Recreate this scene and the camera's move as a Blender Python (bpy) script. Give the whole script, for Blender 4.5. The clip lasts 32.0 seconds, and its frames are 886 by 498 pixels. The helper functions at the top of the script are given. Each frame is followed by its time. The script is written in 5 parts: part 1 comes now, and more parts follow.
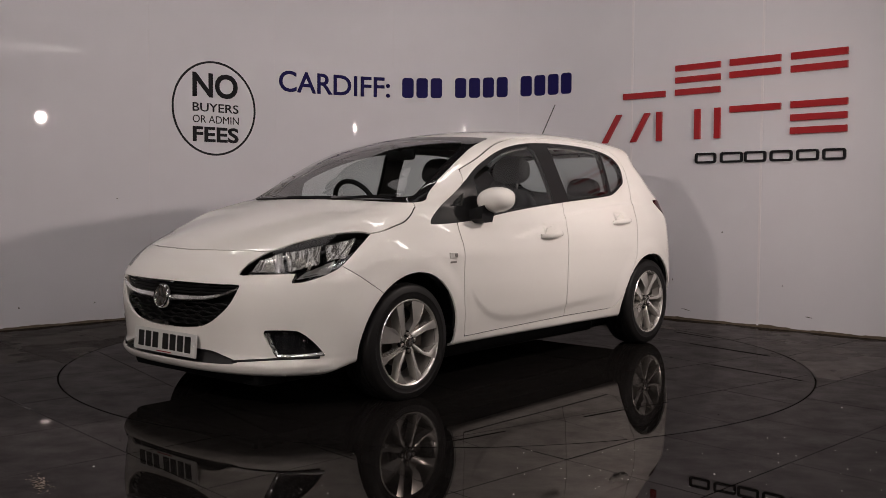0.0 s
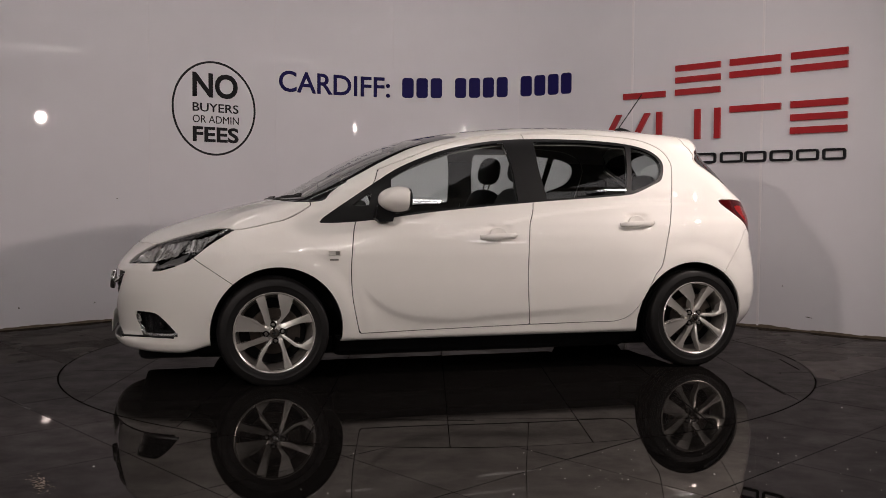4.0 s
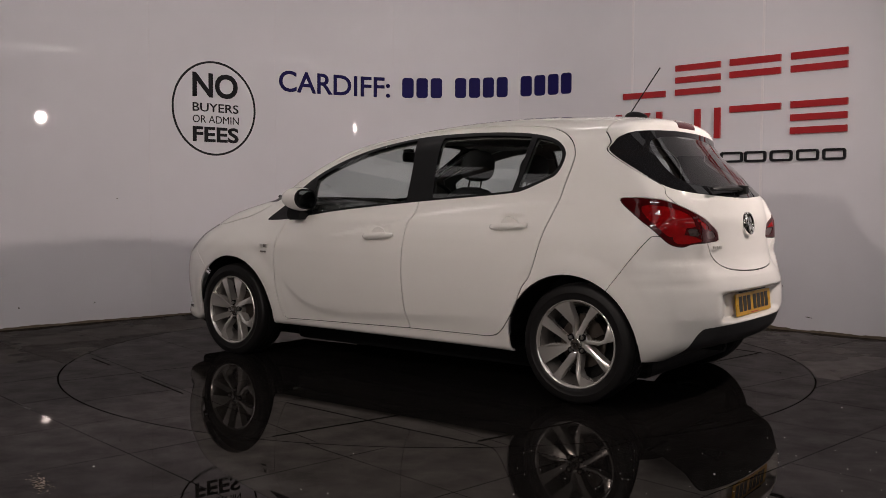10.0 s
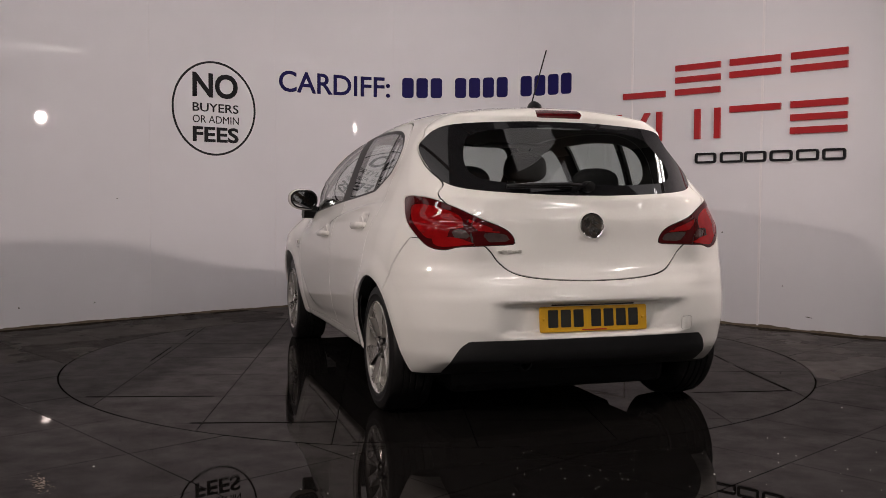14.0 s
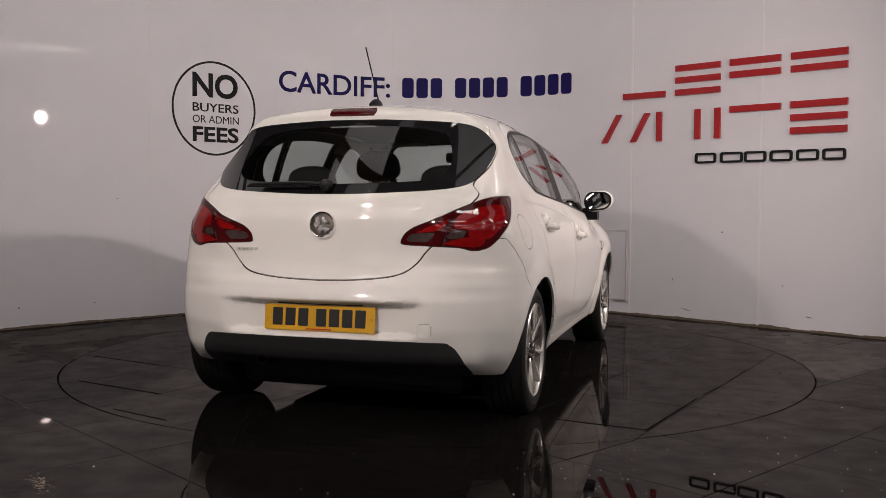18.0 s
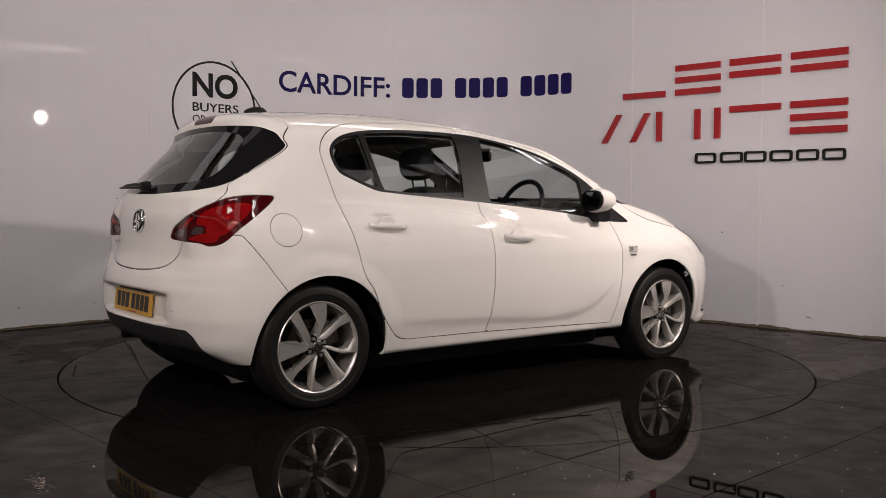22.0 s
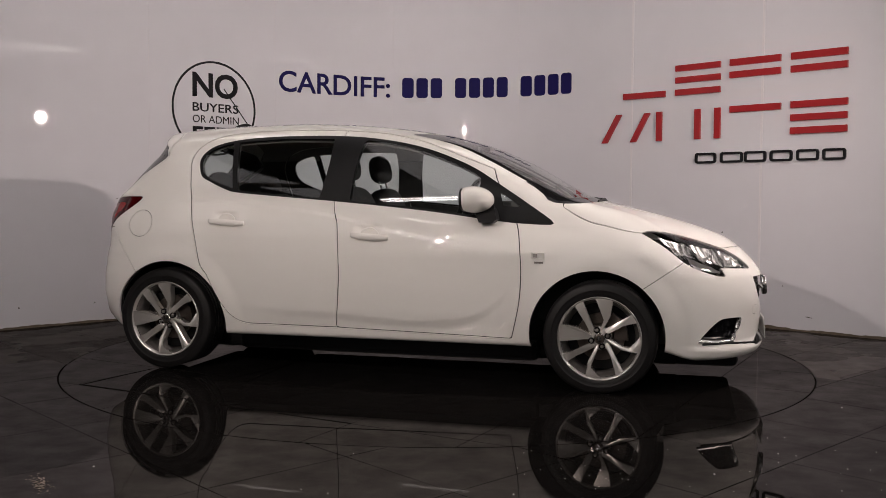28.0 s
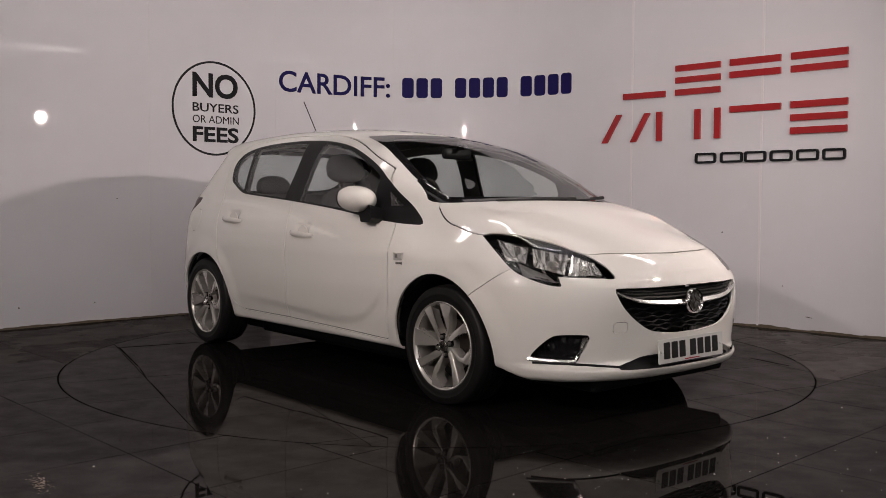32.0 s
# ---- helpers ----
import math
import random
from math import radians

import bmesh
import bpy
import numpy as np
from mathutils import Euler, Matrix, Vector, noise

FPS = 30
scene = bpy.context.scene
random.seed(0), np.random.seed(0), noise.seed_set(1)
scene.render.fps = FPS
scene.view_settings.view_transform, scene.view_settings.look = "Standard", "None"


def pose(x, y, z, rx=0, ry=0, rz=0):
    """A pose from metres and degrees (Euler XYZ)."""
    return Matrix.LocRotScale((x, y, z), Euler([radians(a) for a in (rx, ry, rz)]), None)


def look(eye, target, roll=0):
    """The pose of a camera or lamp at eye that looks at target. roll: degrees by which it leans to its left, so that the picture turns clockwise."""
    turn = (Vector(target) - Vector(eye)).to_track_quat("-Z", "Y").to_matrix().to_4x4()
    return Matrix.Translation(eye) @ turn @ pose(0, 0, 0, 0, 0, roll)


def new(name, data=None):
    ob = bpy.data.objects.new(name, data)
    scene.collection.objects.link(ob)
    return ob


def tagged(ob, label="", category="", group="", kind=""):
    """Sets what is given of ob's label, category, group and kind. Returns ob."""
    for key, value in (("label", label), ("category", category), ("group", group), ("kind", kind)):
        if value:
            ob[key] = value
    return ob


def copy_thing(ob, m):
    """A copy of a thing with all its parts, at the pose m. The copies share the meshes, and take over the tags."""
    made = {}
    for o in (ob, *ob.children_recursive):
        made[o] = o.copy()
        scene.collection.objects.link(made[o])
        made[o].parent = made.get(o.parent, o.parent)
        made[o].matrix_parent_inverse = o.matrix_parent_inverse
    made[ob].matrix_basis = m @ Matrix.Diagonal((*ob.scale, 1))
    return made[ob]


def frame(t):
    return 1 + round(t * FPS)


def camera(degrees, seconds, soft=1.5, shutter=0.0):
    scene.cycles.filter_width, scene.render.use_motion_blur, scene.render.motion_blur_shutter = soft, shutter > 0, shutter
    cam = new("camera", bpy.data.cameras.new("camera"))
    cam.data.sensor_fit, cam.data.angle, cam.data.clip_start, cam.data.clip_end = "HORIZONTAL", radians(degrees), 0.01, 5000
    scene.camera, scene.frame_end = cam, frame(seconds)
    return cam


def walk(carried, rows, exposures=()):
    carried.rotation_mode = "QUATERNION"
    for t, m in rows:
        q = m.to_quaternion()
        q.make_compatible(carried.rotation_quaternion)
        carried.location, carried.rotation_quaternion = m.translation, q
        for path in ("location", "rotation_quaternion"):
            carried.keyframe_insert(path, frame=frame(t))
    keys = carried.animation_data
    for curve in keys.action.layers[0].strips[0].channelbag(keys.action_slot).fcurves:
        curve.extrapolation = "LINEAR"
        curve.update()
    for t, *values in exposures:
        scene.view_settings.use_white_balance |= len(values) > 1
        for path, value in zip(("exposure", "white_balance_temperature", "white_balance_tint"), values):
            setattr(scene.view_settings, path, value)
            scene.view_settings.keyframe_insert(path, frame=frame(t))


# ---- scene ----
# ======== camera: it stands still; the turntable turns ========
cam = camera(50.77, 32.0, 0.8)
EYE = (0.0, -5.962, 0.980)
STAND = pose(*EYE, 87.187, 0, -0.288) @ pose(0, 0, 0, 0, 0, 0.325)
walk(cam, [(0.0, STAND), (32.0, STAND)], [(0.0, 0.17, 6500, 10), (9.9, 0.17, 6500, 10), (10.7, 0.47, 6500, 10), (32.0, 0.47, 6500, 10)])

# ======== light ========
world = bpy.data.worlds.new("world")
scene.world = world
world.use_nodes = True
world.node_tree.nodes["Background"].inputs["Color"].default_value = (0.02, 0.019, 0.02, 1)
world.node_tree.nodes["Background"].inputs["Strength"].default_value = 1.0


def strip_lamp(x, y, z, length, turn, watts):
    """Two bare fluorescent tubes side by side under a ceiling batten."""
    for k in (-0.07, 0.07):
        data = bpy.data.lights.new("tube_light", "AREA")
        data.shape, data.size, data.size_y = "RECTANGLE", length, 0.035
        data.energy, data.color = watts, (1.0, 0.885, 0.845)
        lamp = new("tube_light", data)
        lamp.matrix_world = pose(x, y, z, 0, 0, turn) @ pose(0, k, 0)


# row at y 0.5 and pair at x 5.5: unseen, added to brighten wall and car
TUBES = [(-2.3, -4.3, 4.4, 0), (1.6, -4.3, 4.4, 0), (-2.3, -7.6, 4.4, 0), (1.6, -7.6, 4.4, 0), (5.5, -4.3, 4.4, 0), (5.5, -7.6, 4.4, 0), (10.6, -4.5, 4.4, 52), (9.3, -6.5, 4.4, -43), (11.6, -8.6, 4.4, -43), (-2.6, 0.5, 4.4, 0), (0.6, 0.5, 4.4, 0), (3.8, 0.5, 4.4, 0)]
for tx, ty, tz, tr in TUBES:
    strip_lamp(tx, ty, tz, 1.5, tr, 3 if ty > 0 else 3 if tx < 0 else 11 if tx < 5 else 27 if tx < 6 and ty > -5 else 17 if tx < 6 else 4)

FLOODS = [((-2.05, -4.55, 2.31), (2.2, 2.0, 2.1), 30), ((2.95, -1.25, 2.16), (-1.2, 1.2, 1.2), 32)]
for eye, aim, watts in FLOODS:
    data = bpy.data.lights.new("flood_light", "AREA")
    data.shape, data.size, data.energy, data.color = "DISK", 0.13, watts, (1.0, 0.85, 0.785)
    data.spread = radians(145)
    lamp = new("flood_light", data)
    lamp.matrix_world = look(eye, aim)


# ======== materials ========
def material(name, colour, rough=0.5, metal=0.0, coat=0.0, coat_rough=0.03, scale=0.0, vary=0.0, bump=0.0, bump_scale=60.0, spec=0.5, rough_vary=0.0):
    m = bpy.data.materials.new(name)
    m.use_nodes = True
    nt = m.node_tree
    b = nt.nodes["Principled BSDF"]
    b.inputs["Base Color"].default_value = (*colour, 1)
    b.inputs["Roughness"].default_value = rough
    b.inputs["Metallic"].default_value = metal
    b.inputs["Coat Weight"].default_value = coat
    b.inputs["Coat Roughness"].default_value = coat_rough
    b.inputs["Specular IOR Level"].default_value = spec
    co = nt.nodes.new("ShaderNodeTexCoord")
    if vary or rough_vary:
        n1 = nt.nodes.new("ShaderNodeTexNoise")
        n1.inputs["Scale"].default_value = scale
        n1.inputs["Detail"].default_value = 6
        n2 = nt.nodes.new("ShaderNodeTexNoise")
        n2.inputs["Scale"].default_value = scale * 9
        n2.inputs["Detail"].default_value = 4
        mix = nt.nodes.new("ShaderNodeMath")
        mix.operation = "MULTIPLY_ADD"
        mix.inputs[1].default_value = 0.4
        nt.links.new(co.outputs["Object"], n1.inputs["Vector"])
        nt.links.new(co.outputs["Object"], n2.inputs["Vector"])
        nt.links.new(n2.outputs["Fac"], mix.inputs[0])
        nt.links.new(n1.outputs["Fac"], mix.inputs[2])
        if vary:
            r = nt.nodes.new("ShaderNodeMapRange")
            r.inputs["From Min"].default_value, r.inputs["From Max"].default_value = 0.35, 1.05
            r.inputs["To Min"].default_value, r.inputs["To Max"].default_value = 1 - vary, 1 + vary
            v = nt.nodes.new("ShaderNodeVectorMath")
            v.operation = "SCALE"
            v.inputs[0].default_value = colour
            nt.links.new(mix.outputs[0], r.inputs["Value"])
            nt.links.new(r.outputs[0], v.inputs["Scale"])
            nt.links.new(v.outputs[0], b.inputs["Base Color"])
        if rough_vary:
            r = nt.nodes.new("ShaderNodeMapRange")
            r.inputs["From Min"].default_value, r.inputs["From Max"].default_value = 0.4, 1.0
            r.inputs["To Min"].default_value, r.inputs["To Max"].default_value = max(0.0, rough - rough_vary), rough + rough_vary
            nt.links.new(mix.outputs[0], r.inputs["Value"])
            nt.links.new(r.outputs[0], b.inputs["Roughness"])
    if bump:
        n3 = nt.nodes.new("ShaderNodeTexNoise")
        n3.inputs["Scale"].default_value = bump_scale
        n3.inputs["Detail"].default_value = 5
        bp = nt.nodes.new("ShaderNodeBump")
        bp.inputs["Strength"].default_value = bump
        bp.inputs["Distance"].default_value = 0.002
        nt.links.new(co.outputs["Object"], n3.inputs["Vector"])
        nt.links.new(n3.outputs["Fac"], bp.inputs["Height"])
        nt.links.new(bp.outputs[0], b.inputs["Normal"])
    return m


def glass(name, tint, rough=0.0, gloss=1.0):
    """Thin tinted pane: what lies behind shows through, and the pane mirrors by Fresnel."""
    m = bpy.data.materials.new(name)
    m.use_nodes = True
    nt = m.node_tree
    nt.nodes.remove(nt.nodes["Principled BSDF"])
    tr = nt.nodes.new("ShaderNodeBsdfTransparent")
    tr.inputs["Color"].default_value = (*tint, 1)
    gl = nt.nodes.new("ShaderNodeBsdfGlossy")
    gl.inputs["Roughness"].default_value = rough
    gl.inputs["Color"].default_value = (gloss, gloss, gloss, 1)
    lw, pw, ma = nt.nodes.new("ShaderNodeLayerWeight"), nt.nodes.new("ShaderNodeMath"), nt.nodes.new("ShaderNodeMath")
    lw.inputs["Blend"].default_value = 0.5
    pw.operation, pw.inputs[1].default_value = "POWER", 5.0
    ma.operation, ma.inputs[1].default_value, ma.inputs[2].default_value = "MULTIPLY_ADD", 0.92, 0.07
    nt.links.new(lw.outputs["Facing"], pw.inputs[0])
    nt.links.new(pw.outputs[0], ma.inputs[0])
    mix = nt.nodes.new("ShaderNodeMixShader")
    nt.links.new(ma.outputs[0], mix.inputs[0])
    nt.links.new(tr.outputs[0], mix.inputs[1])
    nt.links.new(gl.outputs[0], mix.inputs[2])
    nt.links.new(mix.outputs[0], nt.nodes["Material Output"].inputs["Surface"])
    return m


PAINT = material("white_paint", (0.835, 0.812, 0.772), 0.5, coat=1.0, coat_rough=0.012, scale=1.5, vary=0.012, spec=0.0)
PAINT.node_tree.nodes["Principled BSDF"].inputs["Coat IOR"].default_value = 1.65
TRIM = material("black_trim", (0.006, 0.006, 0.0065), 0.42, spec=0.22, scale=8, vary=0.1)
PLASTIC = material("dark_plastic", (0.022, 0.022, 0.023), 0.62, scale=20, vary=0.15, bump=0.3, bump_scale=350)
GLOSS_BLACK = material("gloss_black", (0.01, 0.01, 0.011), 0.3, coat=0.8, spec=0.0, scale=10, vary=0.1)
SEAL = material("rubber_seal", (0.02, 0.02, 0.02), 0.7, scale=30, vary=0.2)
RUBBER = material("tyre_rubber", (0.008, 0.0075, 0.0075), 0.5, spec=0.25, scale=12, vary=0.25, bump=0.25, bump_scale=160)
ALLOY = material("silver_alloy", (0.70, 0.675, 0.635), 0.25, 0.68, coat=0.3, coat_rough=0.05, scale=3, vary=0.05)
# duller, darker copy of the alloy, with the recess's shade in its colour
RIM_WELL = material("shade_toned_inner_rim", (0.17, 0.16, 0.148), 0.38, 0.55, scale=9, vary=0.2)
# near black: the shade inside the wheel is put into the barrel's colour
BARREL_SHADE = material("shade_dark_barrel", (0.005, 0.005, 0.005), 0.6, 0.0, spec=0.15, scale=9, vary=0.25)
BRAKE = material("brake_disc_steel", (0.075, 0.062, 0.053), 0.45, 0.8, scale=14, vary=0.3)
BADGE = material("bright_badge", (0.72, 0.70, 0.66), 0.3, 0.45, scale=40, vary=0.2)
STEEL = material("brake_steel", (0.30, 0.28, 0.26), 0.4, 0.9, scale=14, vary=0.3)
CHROME = material("chrome", (0.86, 0.855, 0.84), 0.13, 1.0, scale=9, rough_vary=0.03)
MIRROR = material("mirror_glass", (0.55, 0.56, 0.57), 0.02, 1.0)
CLOTH = material("seat_cloth", (0.035, 0.034, 0.036), 0.85, scale=30, vary=0.3, bump=0.5, bump_scale=500)
LINER = material("interior_lining", (0.06, 0.058, 0.056), 0.8, scale=15, vary=0.15)
HEADLINING = material("headlining", (0.30, 0.29, 0.27), 0.9, scale=30, vary=0.08)
RED_LENS = material("red_lens", (0.23, 0.004, 0.005), 0.30, coat=1.0, coat_rough=0.008, scale=20, vary=0.25, spec=0.0)
DARK_RED = material("dark_red_lens", (0.055, 0.003, 0.004), 0.30, coat=1.0, coat_rough=0.008, scale=20, vary=0.25, spec=0.0)
CLEAR_LENS = material("clear_lens_block", (0.12, 0.085, 0.08), 0.12, 0.5, coat=1.0, scale=40, vary=0.3)
PLATE_YELLOW = material("yellow_plate", (0.66, 0.36, 0.015), 0.35, coat=0.3, scale=15, vary=0.05)
PLATE_WHITE = material("white_plate", (0.62, 0.62, 0.60), 0.35, coat=0.3, scale=15, vary=0.05)
PLATE_INK = material("plate_ink", (0.012, 0.012, 0.012), 0.4)
WINDOW = glass("window_glass", (0.80, 0.85, 0.84))
REAR_WINDOW = glass("tinted_glass", (0.62, 0.66, 0.655))
SATIN = material("satin_reflector", (0.42, 0.42, 0.42), 0.35, 0.6, scale=30, vary=0.1)
REFLECTOR = material("lamp_reflector", (0.86, 0.85, 0.83), 0.24, 0.9, scale=30, vary=0.1)
SCREEN = glass("windscreen_glass", (0.84, 0.88, 0.87))
LENS = glass("lamp_lens", (0.80, 0.80, 0.80), gloss=0.6)
WALL_WHITE = material("white_wall_panel", (0.705, 0.688, 0.722), 0.55, bump=0.30, bump_scale=2.2, coat=0.30, coat_rough=0.025, scale=0.7, vary=0.03, rough_vary=0.06, spec=0.3)
WALL_JOINT = material("panel_joint", (0.55, 0.52, 0.51), 0.5, scale=6, vary=0.1)
WALL_STRIP = material("joint_strip_white", (0.74, 0.71, 0.73), 0.4, scale=6, vary=0.05)
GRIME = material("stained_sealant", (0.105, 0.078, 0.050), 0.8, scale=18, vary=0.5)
SIGN_BLACK = material("sign_black", (0.012, 0.012, 0.014), 0.5, spec=0.12, scale=6, vary=0.1)
SIGN_BLUE = material("sign_blue", (0.013, 0.010, 0.085), 0.5, spec=0.1, scale=6, vary=0.08)
SIGN_RED = material("sign_red", (0.36, 0.012, 0.016), 0.35, coat=0.2, scale=4, vary=0.06)
SIGN_EDGE = material("sign_edge", (0.10, 0.01, 0.012), 0.5)


def polished(name, colour, share, rough, rough_worn, worn_from=0.50, worn_to=0.72):
    """Dark polished tile under a film of dirt: a dim mirror by Fresnel over a dark body, dull where it is worn."""
    m = bpy.data.materials.new(name)
    m.use_nodes = True
    nt = m.node_tree
    nt.nodes.remove(nt.nodes["Principled BSDF"])
    N = nt.nodes.new
    co, info = N("ShaderNodeTexCoord"), N("ShaderNodeObjectInfo")
    big, fine = N("ShaderNodeTexNoise"), N("ShaderNodeTexNoise")
    big.inputs["Scale"].default_value, big.inputs["Detail"].default_value = 1.3, 8
    fine.inputs["Scale"].default_value, fine.inputs["Detail"].default_value = 22, 5
    for n in (big, fine):
        nt.links.new(co.outputs["Object"], n.inputs["Vector"])
    ramp = N("ShaderNodeMapRange")
    ramp.inputs["From Min"].default_value, ramp.inputs["From Max"].default_value = worn_from, worn_to
    ramp.inputs["To Min"].default_value, ramp.inputs["To Max"].default_value = rough, rough_worn
    nt.links.new(big.outputs["Fac"], ramp.inputs["Value"])
    tone = N("ShaderNodeMapRange")
    tone.inputs["To Min"].default_value, tone.inputs["To Max"].default_value = 0.7, 1.4
    nt.links.new(fine.outputs["Fac"], tone.inputs["Value"])
    rnd = N("ShaderNodeMath")
    rnd.operation = "MULTIPLY_ADD"
    rnd.inputs[1].default_value = 0.25
    nt.links.new(info.outputs["Random"], rnd.inputs[0])
    nt.links.new(tone.outputs[0], rnd.inputs[2])
    tint = N("ShaderNodeVectorMath")
    tint.operation = "SCALE"
    tint.inputs[0].default_value = colour
    film, wear = N("ShaderNodeTexNoise"), N("ShaderNodeMapRange")
    film.inputs["Scale"].default_value, film.inputs["Detail"].default_value = 5.5, 9
    film.inputs["Roughness"].default_value = 0.65
    nt.links.new(co.outputs["Object"], film.inputs["Vector"])
    wear.inputs["From Min"].default_value, wear.inputs["From Max"].default_value = 0.35, 0.68
    wear.inputs["To Min"].default_value, wear.inputs["To Max"].default_value = 1.22 * share, 0.72 * share
    nt.links.new(film.outputs["Fac"], wear.inputs["Value"])
    dusty = N("ShaderNodeMath")
    dusty.operation = "MULTIPLY_ADD"
    dusty.inputs[1].default_value = 1.3
    nt.links.new(film.outputs["Fac"], dusty.inputs[0])
    nt.links.new(rnd.outputs[0], dusty.inputs[2])
    nt.links.new(dusty.outputs[0], tint.inputs["Scale"])
    body_, gl, fr, mul, mix = N("ShaderNodeBsdfDiffuse"), N("ShaderNodeBsdfGlossy"), N("ShaderNodeFresnel"), N("ShaderNodeMath"), N("ShaderNodeMixShader")
    nt.links.new(tint.outputs[0], body_.inputs["Color"])
    nt.links.new(ramp.outputs[0], gl.inputs["Roughness"])
    gl.inputs["Color"].default_value = (1.0, 0.95, 0.93, 1)
    fr.inputs["IOR"].default_value = 1.75
    mul.operation = "MULTIPLY"
    nt.links.new(wear.outputs[0], mul.inputs[1])
    nt.links.new(fr.outputs[0], mul.inputs[0])
    nt.links.new(mul.outputs[0], mix.inputs[0])
    nt.links.new(body_.outputs[0], mix.inputs[1])
    nt.links.new(gl.outputs[0], mix.inputs[2])
    nt.links.new(mix.outputs[0], nt.nodes["Material Output"].inputs["Surface"])
    return m


TILE = polished("dark_floor_tile", (0.004, 0.0036, 0.0034), 0.30, 0.010, 0.07, 0.52, 0.68)
TILE_WORN = polished("worn_floor_tile", (0.010, 0.0088, 0.0078), 0.32, 0.03, 0.42, 0.47, 0.60)
TILE_DULL = polished("dull_floor_tile", (0.011, 0.0095, 0.0082), 0.18, 0.04, 0.50, 0.44, 0.56)
SPECK = material("white_speck", (0.85, 0.83, 0.80), 0.5)
SCUFF = material("pale_scuff", (0.30, 0.24, 0.20), 0.7, scale=40, vary=0.5)
MARK = material("dark_scuff", (0.06, 0.05, 0.045), 0.7)
GRILLE_BLACK = material("grille_black", (0.008, 0.008, 0.0085), 0.5, spec=0.12, scale=20, vary=0.15)
JOINT = material("floor_joint", (0.010, 0.009, 0.0085), 0.9, scale=9, vary=0.3, spec=0.0)
ROOFLIGHT = bpy.data.materials.new("rooflight_sheet")
ROOFLIGHT.use_nodes = True
ROOFLIGHT.node_tree.nodes["Principled BSDF"].inputs["Emission Color"].default_value = (1.0, 0.93, 0.93, 1)
ROOFLIGHT.node_tree.nodes["Principled BSDF"].inputs["Emission Strength"].default_value = 0.42
TUBE_GLOW = bpy.data.materials.new("lit_tube")
TUBE_GLOW.use_nodes = True
TUBE_GLOW.node_tree.nodes["Principled BSDF"].inputs["Emission Color"].default_value = (1.0, 0.93, 0.90, 1)
TUBE_GLOW.node_tree.nodes["Principled BSDF"].inputs["Emission Strength"].default_value = 9.0
BEAM = material("brown_steel_beam", (0.10, 0.06, 0.035), 0.6, scale=4, vary=0.3)
ROOF_DARK = material("dark_roof_sheet", (0.05, 0.047, 0.045), 0.8, scale=1.0, vary=0.3)
WORK_WALL = material("workshop_wall", (0.30, 0.285, 0.27), 0.8, scale=0.8, vary=0.25)
LAMP_CASE = material("lamp_case", (0.6, 0.6, 0.58), 0.4, scale=5, vary=0.05)


# ======== small mesh helpers ========
def mesh_object(name, verts, faces, mat, parent=None, label="", smooth=False, normals=None, matrix=None):
    me = bpy.data.meshes.new(name)
    me.from_pydata([tuple(map(float, v)) for v in verts], [], [tuple(map(int, f)) for f in faces])
    me.materials.append(mat)
    if smooth:
        me.polygons.foreach_set("use_smooth", [True] * len(me.polygons))
    me.update()
    if normals is not None:
        me.normals_split_custom_set_from_vertices([tuple(map(float, v)) for v in normals])
    ob = new(name, me)
    if parent is not None:
        ob.parent = parent
    if matrix is not None:
        ob.matrix_local = matrix
    if label:
        tagged(ob, label)
    return ob


def part(name, bm, mat, parent, label="", smooth=False, matrix=None):
    me = bpy.data.meshes.new(name)
    bmesh.ops.recalc_face_normals(bm, faces=bm.faces)
    if smooth:
        for f in bm.faces:
            f.smooth = True
    bm.to_mesh(me)
    bm.free()
    me.materials.append(mat)
    if smooth:
        me.set_sharp_from_angle(angle=radians(40))
    ob = new(name, me)
    if parent is not None:
        ob.parent = parent
    if matrix is not None:
        ob.matrix_local = matrix
    if label:
        tagged(ob, label)
    return ob


def box(bm, x0, x1, y0, y1, z0, z1, bevel=0.0, m=None):
    r = bmesh.ops.create_cube(bm, size=1.0)
    vs = r["verts"]
    for v in vs:
        v.co = Vector((x0 + (v.co.x + 0.5) * (x1 - x0), y0 + (v.co.y + 0.5) * (y1 - y0), z0 + (v.co.z + 0.5) * (z1 - z0)))
    if bevel:
        es = list({e for v in vs for e in v.link_edges})
        r2 = bmesh.ops.bevel(bm, geom=es, offset=bevel, segments=2, affect="EDGES", profile=0.5)
        vs = list({v for f in r2["faces"] for v in f.verts} | {v for v in vs if v.is_valid})
    if m is not None:
        bmesh.ops.transform(bm, matrix=m, verts=vs)
    return vs


def boxed(*a, **k):
    bm = bmesh.new()
    box(bm, *a, **k)
    return bm


def lathe(profile, n=48, axis="y", closed=False, start=0.0, sweep=2 * math.pi):
    """Turn (radius, along) pairs round an axis."""
    bm = bmesh.new()
    full = abs(sweep - 2 * math.pi) < 1e-6
    cols = []
    for i in range(n if full else n + 1):
        a = start + sweep * i / n
        ring = []
        for r, h in profile:
            p = (r * math.cos(a), h, r * math.sin(a)) if axis == "y" else (r * math.cos(a), r * math.sin(a), h)
            ring.append(bm.verts.new(p))
        cols.append(ring)
    m = len(profile)
    for i in range(n):
        a, b = cols[i], cols[(i + 1) % len(cols)]
        for j in range(m if closed else m - 1):
            f = (a[j], a[(j + 1) % m], b[(j + 1) % m], b[j])
            bm.faces.new(f)
    bmesh.ops.remove_doubles(bm, verts=bm.verts, dist=1e-6)
    return bm


